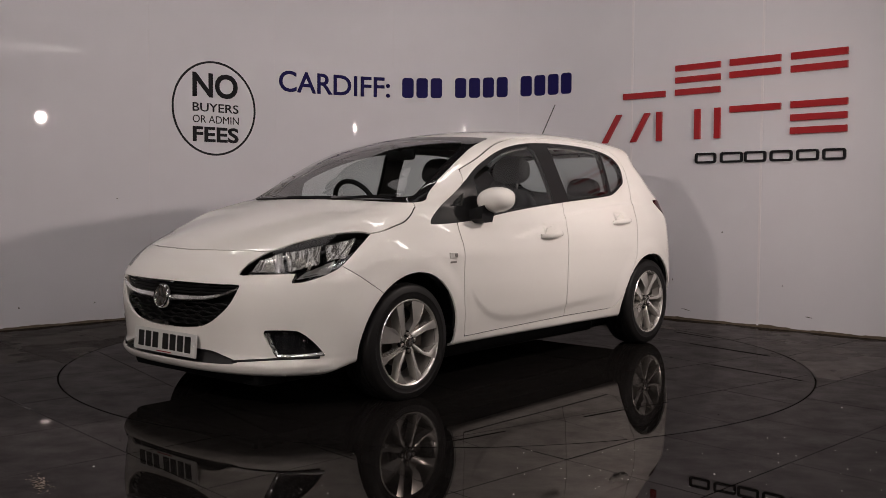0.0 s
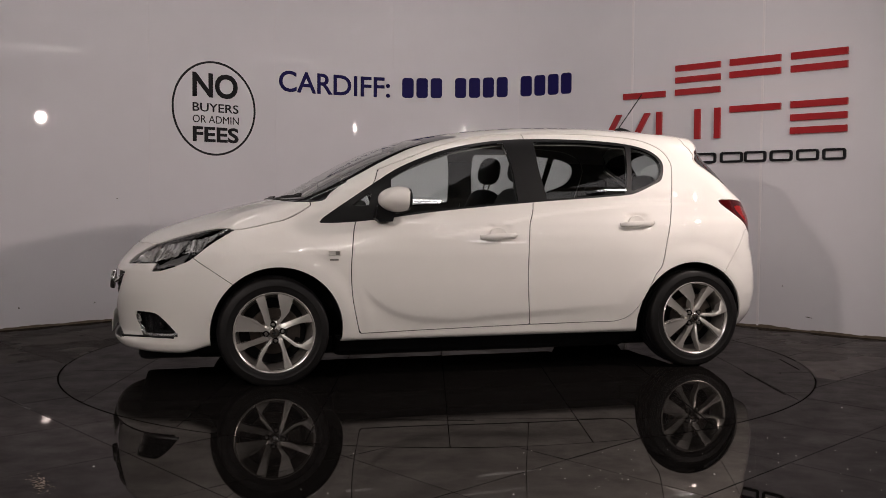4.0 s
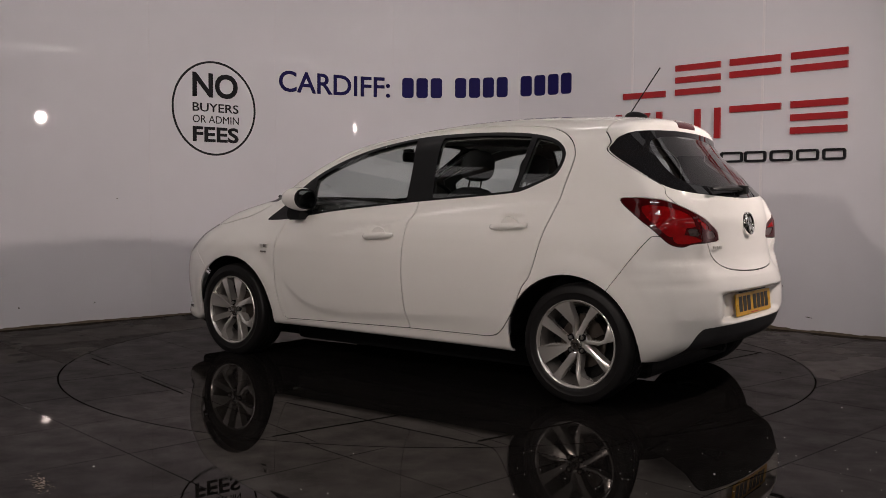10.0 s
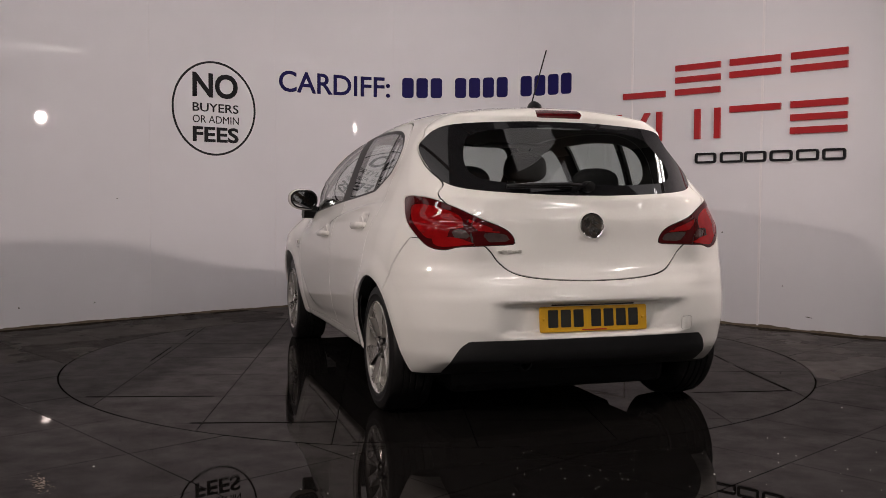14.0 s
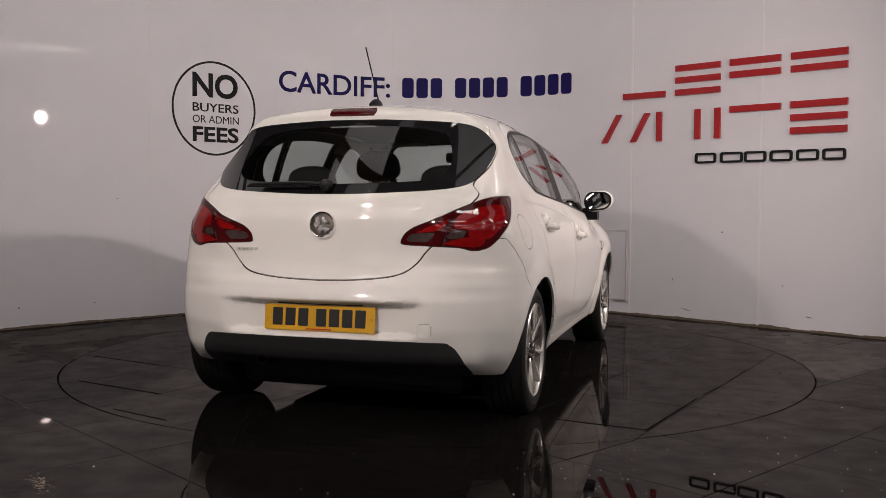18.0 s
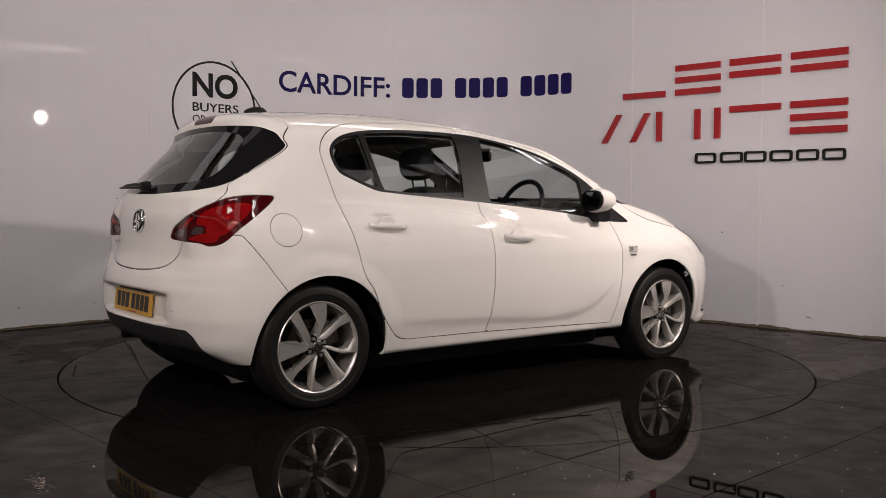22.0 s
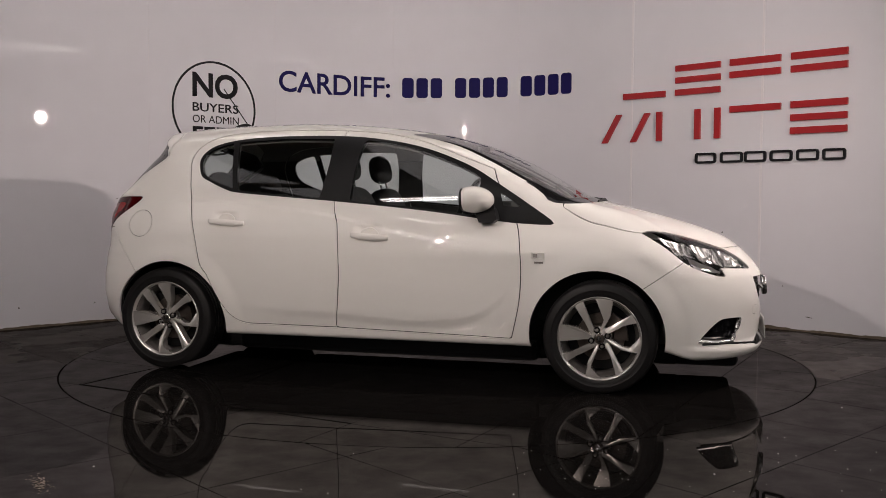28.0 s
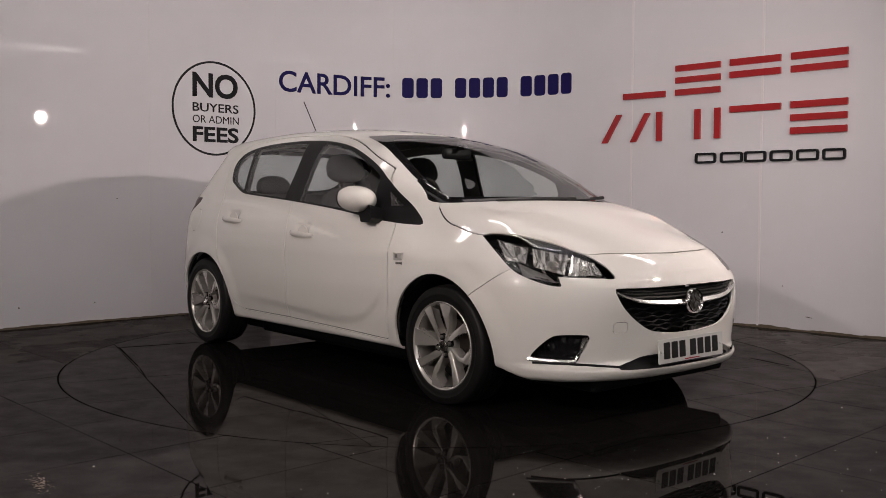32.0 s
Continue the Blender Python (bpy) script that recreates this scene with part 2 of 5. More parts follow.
def prism(bm, pts, h0, h1, put):
    """A flat outline given depth: put(u, v, h) gives the place."""
    lo = [bm.verts.new(put(u, v, h0)) for u, v in pts]
    hi = [bm.verts.new(put(u, v, h1)) for u, v in pts]
    n = len(pts)
    for i in range(n):
        bm.faces.new((lo[i], lo[(i + 1) % n], hi[(i + 1) % n], hi[i]))
    bm.faces.new(hi)
    bm.faces.new(lo[::-1])


def tube(bm, path, r, n=8, closed=False):
    """A round rod along a path of points."""
    path = [Vector(p) for p in path]
    rings = []
    m = len(path)
    for i, p in enumerate(path):
        a = path[(i - 1) % m] if closed or i else path[0]
        b = path[(i + 1) % m] if closed or i < m - 1 else path[-1]
        d = (b - a).normalized()
        s = d.cross(Vector((0, 0, 1)) if abs(d.z) < 0.9 else Vector((1, 0, 0))).normalized()
        u = s.cross(d)
        rings.append([bm.verts.new(p + r * (math.cos(q) * s + math.sin(q) * u)) for q in (2 * math.pi * k / n for k in range(n))])
    for i in range(m if closed else m - 1):
        A, B = rings[i], rings[(i + 1) % m]
        for k in range(n):
            bm.faces.new((A[k], A[(k + 1) % n], B[(k + 1) % n], B[k]))
    if not closed:
        bm.faces.new(rings[0])
        bm.faces.new(rings[-1][::-1])


def rounded(x0, x1, z0, z1, r, n=4):
    """Outline of a rectangle with round corners."""
    out = []
    for cx, cz, a0 in ((x1 - r, z1 - r, 0), (x0 + r, z1 - r, 90), (x0 + r, z0 + r, 180), (x1 - r, z0 + r, 270)):
        for k in range(n + 1):
            a = radians(a0 + 90 * k / n)
            out.append((cx + r * math.cos(a), cz + r * math.sin(a)))
    return out


def smooth_loop(pts, per=8):
    """A closed Catmull-Rom curve through the points; a point given twice is a corner."""
    out = []
    n = len(pts)
    for i in range(n):
        a, b, c, d = (np.array(pts[(i + k) % n], float) for k in (-1, 0, 1, 2))
        if np.allclose(b, c):
            continue
        if np.allclose(a, b):
            a = b
        if np.allclose(c, d):
            d = c
        for s in np.linspace(0, 1, per, endpoint=False):
            out.append(0.5 * (2 * b + (c - a) * s + (2 * a - 5 * b + 4 * c - d) * s * s + (3 * b - a - 3 * c + d) * s ** 3))
    return np.array(out)


# ======== the hall: curved panel wall, floor, roof ========
SEAMS = [(-4.99, -0.60), (-4.15, 0.23), (-3.295, 1.076), (-2.43, 1.92), (-1.51, 2.69), (-0.45, 3.20), (0.76, 3.05), (1.70, 2.31), (2.567, 1.49), (3.43, 0.65), (4.28, -0.20), (5.13, -1.05)]
WALL_TOP = 3.3


def wall_line(i, s):
    """Plan place and inward normal at share s of the panel between two seams."""
    P = [np.array(p) for p in SEAMS]
    a, b, c, d = P[i - 1] if i else 2 * P[0] - P[1], P[i], P[i + 1], P[i + 2] if i + 2 < len(P) else 2 * P[-1] - P[-2]
    q = 0.5 * (2 * b + (c - a) * s + (2 * a - 5 * b + 4 * c - d) * s * s + (3 * b - a - 3 * c + d) * s ** 3)
    t = 0.5 * ((c - a) + 2 * (2 * a - 5 * b + 4 * c - d) * s + 3 * (3 * b - a - 3 * c + d) * s * s)
    t = t / np.hypot(*t)
    return q, np.array((t[1], -t[0]))


TRACK = [(i, k / 24) for i in range(len(SEAMS) - 1) for k in range(24)] + [(len(SEAMS) - 2, 1.0)]
TRACK_XY = np.array([wall_line(i, s)[0] for i, s in TRACK])
TRACK_N = np.array([wall_line(i, s)[1] for i, s in TRACK])
TRACK_L = np.concatenate([[0], np.cumsum(np.hypot(*np.diff(TRACK_XY, axis=0).T))])
SEAM_L = TRACK_L[::24]


def on_wall(along, z, out=0.0):
    """A place on the wall's face: metres along it, height, metres in front of it."""
    x, y = np.interp(along, TRACK_L, TRACK_XY[:, 0]), np.interp(along, TRACK_L, TRACK_XY[:, 1])
    nx, ny = np.interp(along, TRACK_L, TRACK_N[:, 0]), np.interp(along, TRACK_L, TRACK_N[:, 1])
    return Vector((x + nx * out, y + ny * out, z))


def wall_sheet(name, l0, l1, z0, z1, out0, out1, mat, parent, n=12, label=""):
    """A curved board that follows the wall."""
    V, F = [], []
    for k in range(n + 1):
        a = l0 + (l1 - l0) * k / n
        V += [on_wall(a, z0, out0), on_wall(a, z1, out0), on_wall(a, z1, out1), on_wall(a, z0, out1)]
    for k in range(n):
        a, b = 4 * k, 4 * k + 4
        for j in range(4):
            F.append((a + j, b + j, b + (j + 1) % 4, a + (j + 1) % 4))
    F += [(0, 1, 2, 3), (4 * n + 3, 4 * n + 2, 4 * n + 1, 4 * n)]
    ob = mesh_object(name, V, F, mat, parent, label, smooth=n > 1)
    if n > 1:
        ob.data.set_sharp_from_angle(angle=radians(40))
    return ob


wall = tagged(new("wall_panelled"), "curved display wall of glossy white panels with scuffed foot", "wall", kind="structure")
for i in range(len(SEAMS) - 1):
    wall_sheet("panel", SEAM_L[i] + 0.002, SEAM_L[i + 1] - 0.002, 0.012, WALL_TOP, 0.0, -0.02, WALL_WHITE, wall, n=24)
    proud = 0.004 if i in (7, 8) else -0.0015
    wall_sheet("joint_strip", SEAM_L[i] - (0.009 if proud > 0 else 0.0018), SEAM_L[i] + (0.009 if proud > 0 else 0.0018), 0.014, WALL_TOP, proud, -0.0205, WALL_STRIP, wall, n=1)
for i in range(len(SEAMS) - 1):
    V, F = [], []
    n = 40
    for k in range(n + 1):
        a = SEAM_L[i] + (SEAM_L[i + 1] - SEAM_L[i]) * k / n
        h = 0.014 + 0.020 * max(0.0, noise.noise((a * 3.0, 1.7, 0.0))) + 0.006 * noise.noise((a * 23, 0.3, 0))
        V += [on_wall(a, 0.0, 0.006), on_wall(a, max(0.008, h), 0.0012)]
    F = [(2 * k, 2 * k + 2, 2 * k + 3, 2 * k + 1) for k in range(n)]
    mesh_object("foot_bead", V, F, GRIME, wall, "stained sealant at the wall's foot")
wall_sheet("backing", SEAM_L[0], SEAM_L[-1], 0.0, WALL_TOP, -0.021, -0.08, WALL_JOINT, wall, n=60)


ground = tagged(mesh_object("floor", [(-14, -16, -0.012), (14, -16, -0.012), (14, 9, -0.012), (-14, 9, -0.012)], [(0, 1, 2, 3)], JOINT), "dark joint bed under the floor tiles", "floor", kind="structure")
DISC_R = 2.258
TILE_SIZE, TILE_TURN, TILE_AT = 0.60, radians(43.0), Vector((-1.61, -1.93))


def clip_ring(poly, keep_outside, r):
    """Cut a small convex tile by the turntable's circle."""
    out = []
    n = len(poly)
    sub = []
    for i in range(n):
        a, b = poly[i], poly[(i + 1) % n]
        for k in range(24):
            sub.append(a + (b - a) * (k / 24))
    ins = [(p.length > r) == keep_outside for p in sub]
    if all(ins):
        return poly
    if not any(ins):
        return []
    m = len(sub)
    k0 = next(i for i in range(m) if ins[i] and not ins[i - 1])
    run = []
    i = k0
    while ins[i % m] and len(run) < m:
        run.append(sub[i % m])
        i += 1
    a, b = run[0].normalized() * r, run[-1].normalized() * r
    a0, b0 = math.atan2(a.y, a.x), math.atan2(b.y, b.x)
    d = (a0 - b0 + math.pi) % (2 * math.pi) - math.pi
    arc = [Vector((r * math.cos(b0 + d * k / 10), r * math.sin(b0 + d * k / 10))) for k in range(11)]
    return run + arc


def lay_tiles(parent, name, size, turn, at, gap, reach, keep_outside, r, bounds, mat, top=0.0):
    ca, sa = math.cos(turn), math.sin(turn)
    for i in range(-reach, reach + 1):
        for j in range(-reach, reach + 1):
            cs = []
            for u, v in ((gap, gap), (size - gap, gap), (size - gap, size - gap), (gap, size - gap)):
                px, py = i * size + u, j * size + v
                cs.append(Vector((at.x + px * ca - py * sa, at.y + px * sa + py * ca)))
            mid = sum(cs, Vector((0, 0))) / 4
            if not (bounds[0] < mid.x < bounds[1] and bounds[2] < mid.y < bounds[3]):
                continue
            poly = clip_ring(cs, keep_outside, r)
            if len(poly) < 3:
                continue
            tilt = 0.0011
            zz = top - random.uniform(0, 0.0006)
            tx, ty = random.uniform(-tilt, tilt), random.uniform(-tilt, tilt)
            n = len(poly)
            V = [(p.x, p.y, zz + tx * (p.x - mid.x) + ty * (p.y - mid.y)) for p in poly] + [(p.x, p.y, top - 0.01) for p in poly]
            F = [tuple(range(n))] + [(k, k + n, (k + 1) % n + n, (k + 1) % n) for k in range(n)]
            mesh_object(name, V, F, mat, parent)


# roof and far walls of the building, behind and above the camera
tagged(mesh_object("ceiling", [(-14, -36, 4.9), (14, -36, 4.9), (14, 9, 4.9), (-14, 9, 4.9)], [(3, 2, 1, 0)], ROOF_DARK), "dark sheet roof over the hall", "ceiling", kind="structure")
for x in (-8.2, -4.9, -1.6, 1.7, 5.0, 8.3):
    tagged(mesh_object("rooflight", [(x - 0.5, -35.5, 4.885), (x + 0.5, -35.5, 4.885), (x + 0.5, 2.5, 4.885), (x - 0.5, 2.5, 4.885)], [(3, 2, 1, 0)], ROOFLIGHT), "translucent roof sheet letting dull daylight in", "rooflight", kind="structure")
for y in (-34.5, -31.5, -28.5, -25.5, -22.5, -19.5, -16.5, -13.5, -10.5, -7.5, -4.5, -1.5, 1.5):
    bm = bmesh.new()
    box(bm, -14, 14, y - 0.06, y + 0.06, 4.62, 4.86)
    box(bm, -14, 14, y - 0.10, y + 0.10, 4.60, 4.62)
    tagged(part("roof_beam", bm, BEAM, None), "brown steel roof beam", "beam", kind="structure")
for nm, V in (("wall_south", [(-14, -36, 0), (14, -36, 0), (14, -36, 4.9), (-14, -36, 4.9)]), ("wall_west", [(-14, -36, 0), (-14, 9, 0), (-14, 9, 4.9), (-14, -36, 4.9)]),
              ("wall_east", [(14, -36, 0), (14, 9, 0), (14, 9, 4.9), (14, -36, 4.9)]), ("wall_north", [(-14, 9, 0), (14, 9, 0), (14, 9, 4.9), (-14, 9, 4.9)])):
    tagged(mesh_object(nm, V, [(0, 1, 2, 3)], WORK_WALL), "plain dim workshop wall", "wall", kind="structure")

# far rows of tubes down the hall
far_lamps = [(x, y) for y, shift in ((-10.6, 0.0), (-13.4, 2.0), (-16.6, 0.3), (-20.0, 1.4), (-25.5, -0.6), (-31.0, 1.0)) for x in (-9.0 + shift, -5.1 + shift, -1.2 + shift, 2.9 + shift, 7.0 + shift)]
for x, y in far_lamps:
    lamp = tagged(new("batten_lamp"), "twin tube batten lamp hung out of view from the roof", "lamp", group="batten lamps down the hall")
    part("case", boxed(x - 0.78, x + 0.78, y - 0.09, y + 0.09, 4.28, 4.34, 0.01), LAMP_CASE, lamp)
    for k in (-0.05, 0.05):
        bm = bmesh.new()
        tube(bm, [(x - 0.74, y + k, 4.247), (x + 0.74, y + k, 4.247)], 0.034, 10)
        part("tube", bm, TUBE_GLOW, lamp)
    for k in (-0.6, 0.6):
        part("hanger", boxed(x + k - 0.006, x + k + 0.006, y - 0.006, y + 0.006, 4.335, 4.905), LAMP_CASE, lamp)
# battens for all TUBES, the added fill row and pair among them
for x, y, z, _ in TUBES:
    lamp = tagged(new("batten_lamp"), "twin tube batten lamp hung out of view from the roof", "lamp", group="batten lamps down the hall")
    part("case", boxed(-0.78, 0.78, -0.11, 0.11, z + 0.012, z + 0.07, 0.01), LAMP_CASE, lamp, matrix=pose(x, y, 0, 0, 0, _))
    for k in (-0.07, 0.07):
        bm = bmesh.new()
        tube(bm, [(-0.74, k, z - 0.030), (0.74, k, z - 0.030)], 0.028, 10)
        part("tube", bm, TUBE_GLOW, lamp, matrix=pose(x, y, 0, 0, 0, _))
    for k in (-0.6, 0.6):
        part("hanger", boxed(k - 0.006, k + 0.006, -0.006, 0.006, z + 0.065, 4.905), LAMP_CASE, lamp, matrix=pose(x, y, 0, 0, 0, _))
for eye, aim, _ in FLOODS:
    stand = tagged(new("lamp_stand"), "black tripod stand with a round flood lamp", "lamp", group="flood lamps on stands")
    x, y, z = eye
    bm = bmesh.new()
    tube(bm, [(x, y, 0.45), (x, y, z - 0.10)], 0.014, 10)
    part("pole", bm, SIGN_BLACK, stand)
    for k in range(3):
        a = radians(90 + 120 * k)
        bm = bmesh.new()
        tube(bm, [(x, y, 0.62), (x + 0.42 * math.cos(a), y + 0.42 * math.sin(a), 0.012)], 0.011, 8)
        part("leg", bm, SIGN_BLACK, stand)
    part("lamp_head", lathe([(0.0, 0.10), (0.055, 0.10), (0.075, 0.07), (0.078, -0.004), (0.060, -0.004)], 28, axis="z"), SIGN_BLACK, stand, smooth=True, matrix=look(eye, aim) @ pose(0, 0, 0.006))

# ======== lettering on the wall ========
def words(text, size, z, along, height, parent, name, mat, depth=0.004, squeeze=1.0, bold=0.0):
    """Upright text that follows the wall; along: where its left edge stands, height: of its capitals."""
    cu = bpy.data.curves.new(name, "FONT")
    cu.body, cu.size, cu.offset = text, 1.0, bold
    cu.resolution_u = 4
    ob = bpy.data.objects.new(name, cu)
    scene.collection.objects.link(ob)
    me = bpy.data.meshes.new_from_object(ob.evaluated_get(bpy.context.evaluated_depsgraph_get()))
    bpy.data.objects.remove(ob)
    co = np.array([v.co[:] for v in me.vertices])
    co -= (co[:, 0].min(), co[:, 1].min(), 0)
    k = height / co[:, 1].max()
    w = size / co[:, 0].max()
    bm = bmesh.new()
    bm.from_mesh(me)
    bmesh.ops.subdivide_edges(bm, edges=[e for e in bm.edges if e.calc_length() * w > 0.06], cuts=2)
    co = np.array([v.co[:] for v in bm.verts])
    lo = co.min(axis=0)
    top = [f for f in bm.faces]
    for v, c in zip(bm.verts, co):
        v.co = on_wall(along + (c[0] - lo[0]) * w, z + (c[1] - lo[1]) * k, depth)
    r = bmesh.ops.extrude_face_region(bm, geom=top)
    for v in r["geom"]:
        if isinstance(v, bmesh.types.BMVert):
            q = v.co
            i = int(np.argmin((TRACK_XY[:, 0] - q.x) ** 2 + (TRACK_XY[:, 1] - q.y) ** 2))
            v.co = q - Vector((TRACK_N[i, 0], TRACK_N[i, 1], 0)) * (depth - 0.0005)
    return part(name, bm, mat, parent)


def wall_bar(parent, name, outline, out, mat, z0=0.0, thick=None):
    """A flat shape on the wall from an outline in metres along and up."""
    bm = bmesh.new()
    prism(bm, outline, 0.0006, out, lambda u, v, h: on_wall(u, v, h))
    return part(name, bm, mat, parent)


# ======== the car's body as one smooth form ========
def spline(knots):
    """A smooth curve through (at, value) pairs, level past its ends."""
    k = np.array(sorted(knots), float)
    x, v = k[:, 0], k[:, 1]
    d = np.diff(v) / np.diff(x)
    t = np.zeros(len(x))
    same = d[:-1] * d[1:] > 0
    t[1:-1][same] = (2 * d[:-1] * d[1:] / (d[:-1] + d[1:] + 1e-12))[same]
    t[0], t[-1] = d[0], d[-1]

    def at(q):
        q = np.clip(q, x[0], x[-1])
        i = np.clip(np.searchsorted(x, q, side="right") - 1, 0, len(x) - 2)
        h = x[i + 1] - x[i]
        s = (q - x[i]) / h
        return v[i] * (1 + 2 * s) * (1 - s) ** 2 + h * t[i] * s * (1 - s) ** 2 + v[i + 1] * s * s * (3 - 2 * s) + h * t[i + 1] * s * s * (s - 1)
    return at


def smax(a, b, k):
    h = np.maximum(k - np.abs(a - b), 0) / k
    return np.maximum(a, b) + h * h * k * 0.25


def step(a, b, x):
    s = np.clip((x - a) / (b - a), 0, 1)
    return s * s * (3 - 2 * s)


ROOF = spline([(-1.60, 1.405), (-1.47, 1.425), (-1.391, 1.437), (-1.208, 1.457), (-0.953, 1.471), (-0.661, 1.478), (-0.369, 1.470), (-0.151, 1.454), (0.068, 1.429), (0.286, 1.392), (0.504, 1.334),
               (0.723, 1.245), (0.941, 1.127), (1.087, 1.046), (1.16, 1.012), (1.24, 0.995), (1.342, 0.972), (1.525, 0.924), (1.744, 0.858), (1.89, 0.803), (2.0, 0.747), (2.10, 0.675), (2.2, 0.58)])
SHIFT = spline([(-1.6, 0.0), (-0.2, 0.02), (0.3, 0.18), (0.7, 0.27), (1.1, 0.20), (1.5, 0.04), (2.1, 0.0)])
CROWN = spline([(-1.6, 0.16), (-1.0, 0.19), (0.0, 0.20), (0.5, 0.08), (1.0, 0.03), (1.4, 0.07), (1.55, 0.15), (1.8, 0.24), (2.1, 0.26)])
HALF = spline([(0.10, 0.770), (0.20, 0.800), (0.28, 0.818), (0.40, 0.846), (0.55, 0.860), (0.68, 0.862), (0.78, 0.852), (0.86, 0.832), (0.92, 0.805), (0.98, 0.778), (1.10, 0.731), (1.23, 0.678), (1.35, 0.618), (1.45, 0.545)])
PLAN = spline([(-2.0, 0.90), (-1.7, 0.947), (-1.5, 0.975), (-1.25, 0.995), (-0.9, 0.995), (-0.3, 0.99), (0.5, 0.99), (0.9, 0.99), (1.25, 1.0), (1.5, 0.985), (1.7, 0.945), (2.0, 0.86)])
NOSE = spline([(0.10, 1.96), (0.15, 2.03), (0.19, 2.095), (0.225, 2.112), (0.27, 2.090), (0.36, 2.098), (0.50, 2.112), (0.60, 2.102), (0.66, 2.075), (0.72, 2.035), (0.80, 1.98), (0.95, 1.90)])
TAIL = spline([(0.12, -1.66), (0.20, -1.72), (0.26, -1.785), (0.34, -1.850), (0.45, -1.888), (0.56, -1.884), (0.62, -1.865), (0.67, -1.835), (0.72, -1.815), (0.80, -1.805), (0.90, -1.800), (0.96, -1.785),
               (1.00, -1.775), (1.04, -1.750), (1.10, -1.700), (1.20, -1.600), (1.29, -1.505), (1.325, -1.470), (1.36, -1.465), (1.39, -1.480), (1.42, -1.485), (1.45, -1.485)])
SWOOSH = spline([(-1.0, 0.425), (-0.88, 0.412), (-0.53, 0.380), (-0.21, 0.364), (0.0, 0.352), (0.234, 0.337), (0.424, 0.346), (0.582, 0.383), (0.708, 0.456), (0.80, 0.55)])
BELT = spline([(-1.5, 0.985), (-1.01, 0.978), (-0.56, 0.945), (-0.21, 0.900), (0.08, 0.832), (0.425, 0.775), (0.8, 0.72)])


def body(p):
    x, y, z = p[:, 0], np.abs(p[:, 1]), p[:, 2]
    w = HALF(z) * PLAN(x) - 0.075 * step(0.45, 1.05, x) * step(0.70, 0.90, z) * (1 - step(0.95, 1.10, z))
    # wheel-arch lips
    for ax in (1.238, -1.222):
        r = np.hypot(x - ax, z - 0.285)
        w = w + 0.013 * (1 - step(0.37, 0.47, r)) * step(0.1, 0.3, z)
    # swept crease low on the doors, and the crease under the windows
    below = SWOOSH(x) - z
    doors = step(-1.0, -0.10, x) * (1 - step(0.70, 0.80, x))
    w = w - 0.0075 * doors * step(-0.006, 0.042, below) * (1 - step(0.045, 0.20, below))
    # hollows behind the door handles
    for hx, hz in ((-0.01, 0.822), (-0.875, 0.886)):
        w = w - 0.016 * np.exp(-((x - hx) / 0.065) ** 4 - ((z - hz) / 0.035) ** 4)
    above = z - BELT(x)
    w = w - 0.009 * step(-1.3, -1.0, x) * (1 - step(0.25, 0.45, x)) * step(-0.008, 0.014, above) * (1 - step(0.02, 0.10, above))
    f_side = (y - w) * 0.93
    q = y * y
    xs = x + SHIFT(x) * q
    top = ROOF(xs) - CROWN(x) * q
    e = 0.01
    slope = (ROOF(xs + e) - ROOF(xs - e)) / (2 * e)
    f_top = (z - top) / np.sqrt(1 + slope * slope)
    round_front = 0.15 * q + 0.70 * q * q
    nose = NOSE(z) - round_front
    f_nose = (x - nose) / np.sqrt(1 + ((NOSE(z + e) - NOSE(z - e)) / (2 * e)) ** 2)
    hatch = step(0.62, 0.75, z)
    recess = 0.055 * (1 - step(0.30, 0.50, y)) * step(0.40, 0.43, z) * (1 - step(0.535, 0.56, z))
    lamps = 0.040 * step(0.40, 0.56, y) * step(0.70, 0.80, z) * (1 - step(0.85, 1.07, z))
    # full corners of the bumper, under the lamps and above the valance
    lamps = lamps + step(0.42, 0.66, y) * (0.036 * step(0.58, 0.70, z) * (1 - step(0.70, 0.80, z)) + 0.028 * (1 - step(0.28, 0.42, z)))
    tail = TAIL(z) + (0.13 * q + 0.35 * q * q) * (1 - 0.45 * step(1.25, 1.38, z)) + 0.06 * q * step(1.0, 1.1, z) * (1 - step(1.25, 1.35, z)) + recess - lamps
    f_tail = (tail - x) / np.sqrt(1 + ((TAIL(z + e) - TAIL(z - e)) / (2 * e)) ** 2)
    low = 0.17 + 0.05 * (1 - step(1.55, 1.75, x)) * step(-1.75, -1.5, x) + 0.105 * (1 - step(-1.75, -1.55, x))
    f = smax(f_side, f_top, np.where(z > 1.1, 0.10, 0.13))
    f = smax(f, smax(f_nose, f_tail, 0.02), 0.09)
    return smax(f, low - z, 0.03)


def slope_of(fn, p, e=0.002):
    g = np.stack([fn(p + d) - fn(p - d) for d in np.eye(3) * e], 1)
    return g / np.maximum(np.linalg.norm(g, axis=1, keepdims=True), 1e-9)


def settle(fn, p, times=3, e=0.002):
    for _ in range(times):
        g = np.stack([fn(p + d) - fn(p - d) for d in np.eye(3) * e], 1) / (2 * e)
        move = fn(p)[:, None] * g / np.maximum((g * g).sum(1, keepdims=True), 1e-6)
        p = p - np.clip(move, -0.01, 0.01)
    return p


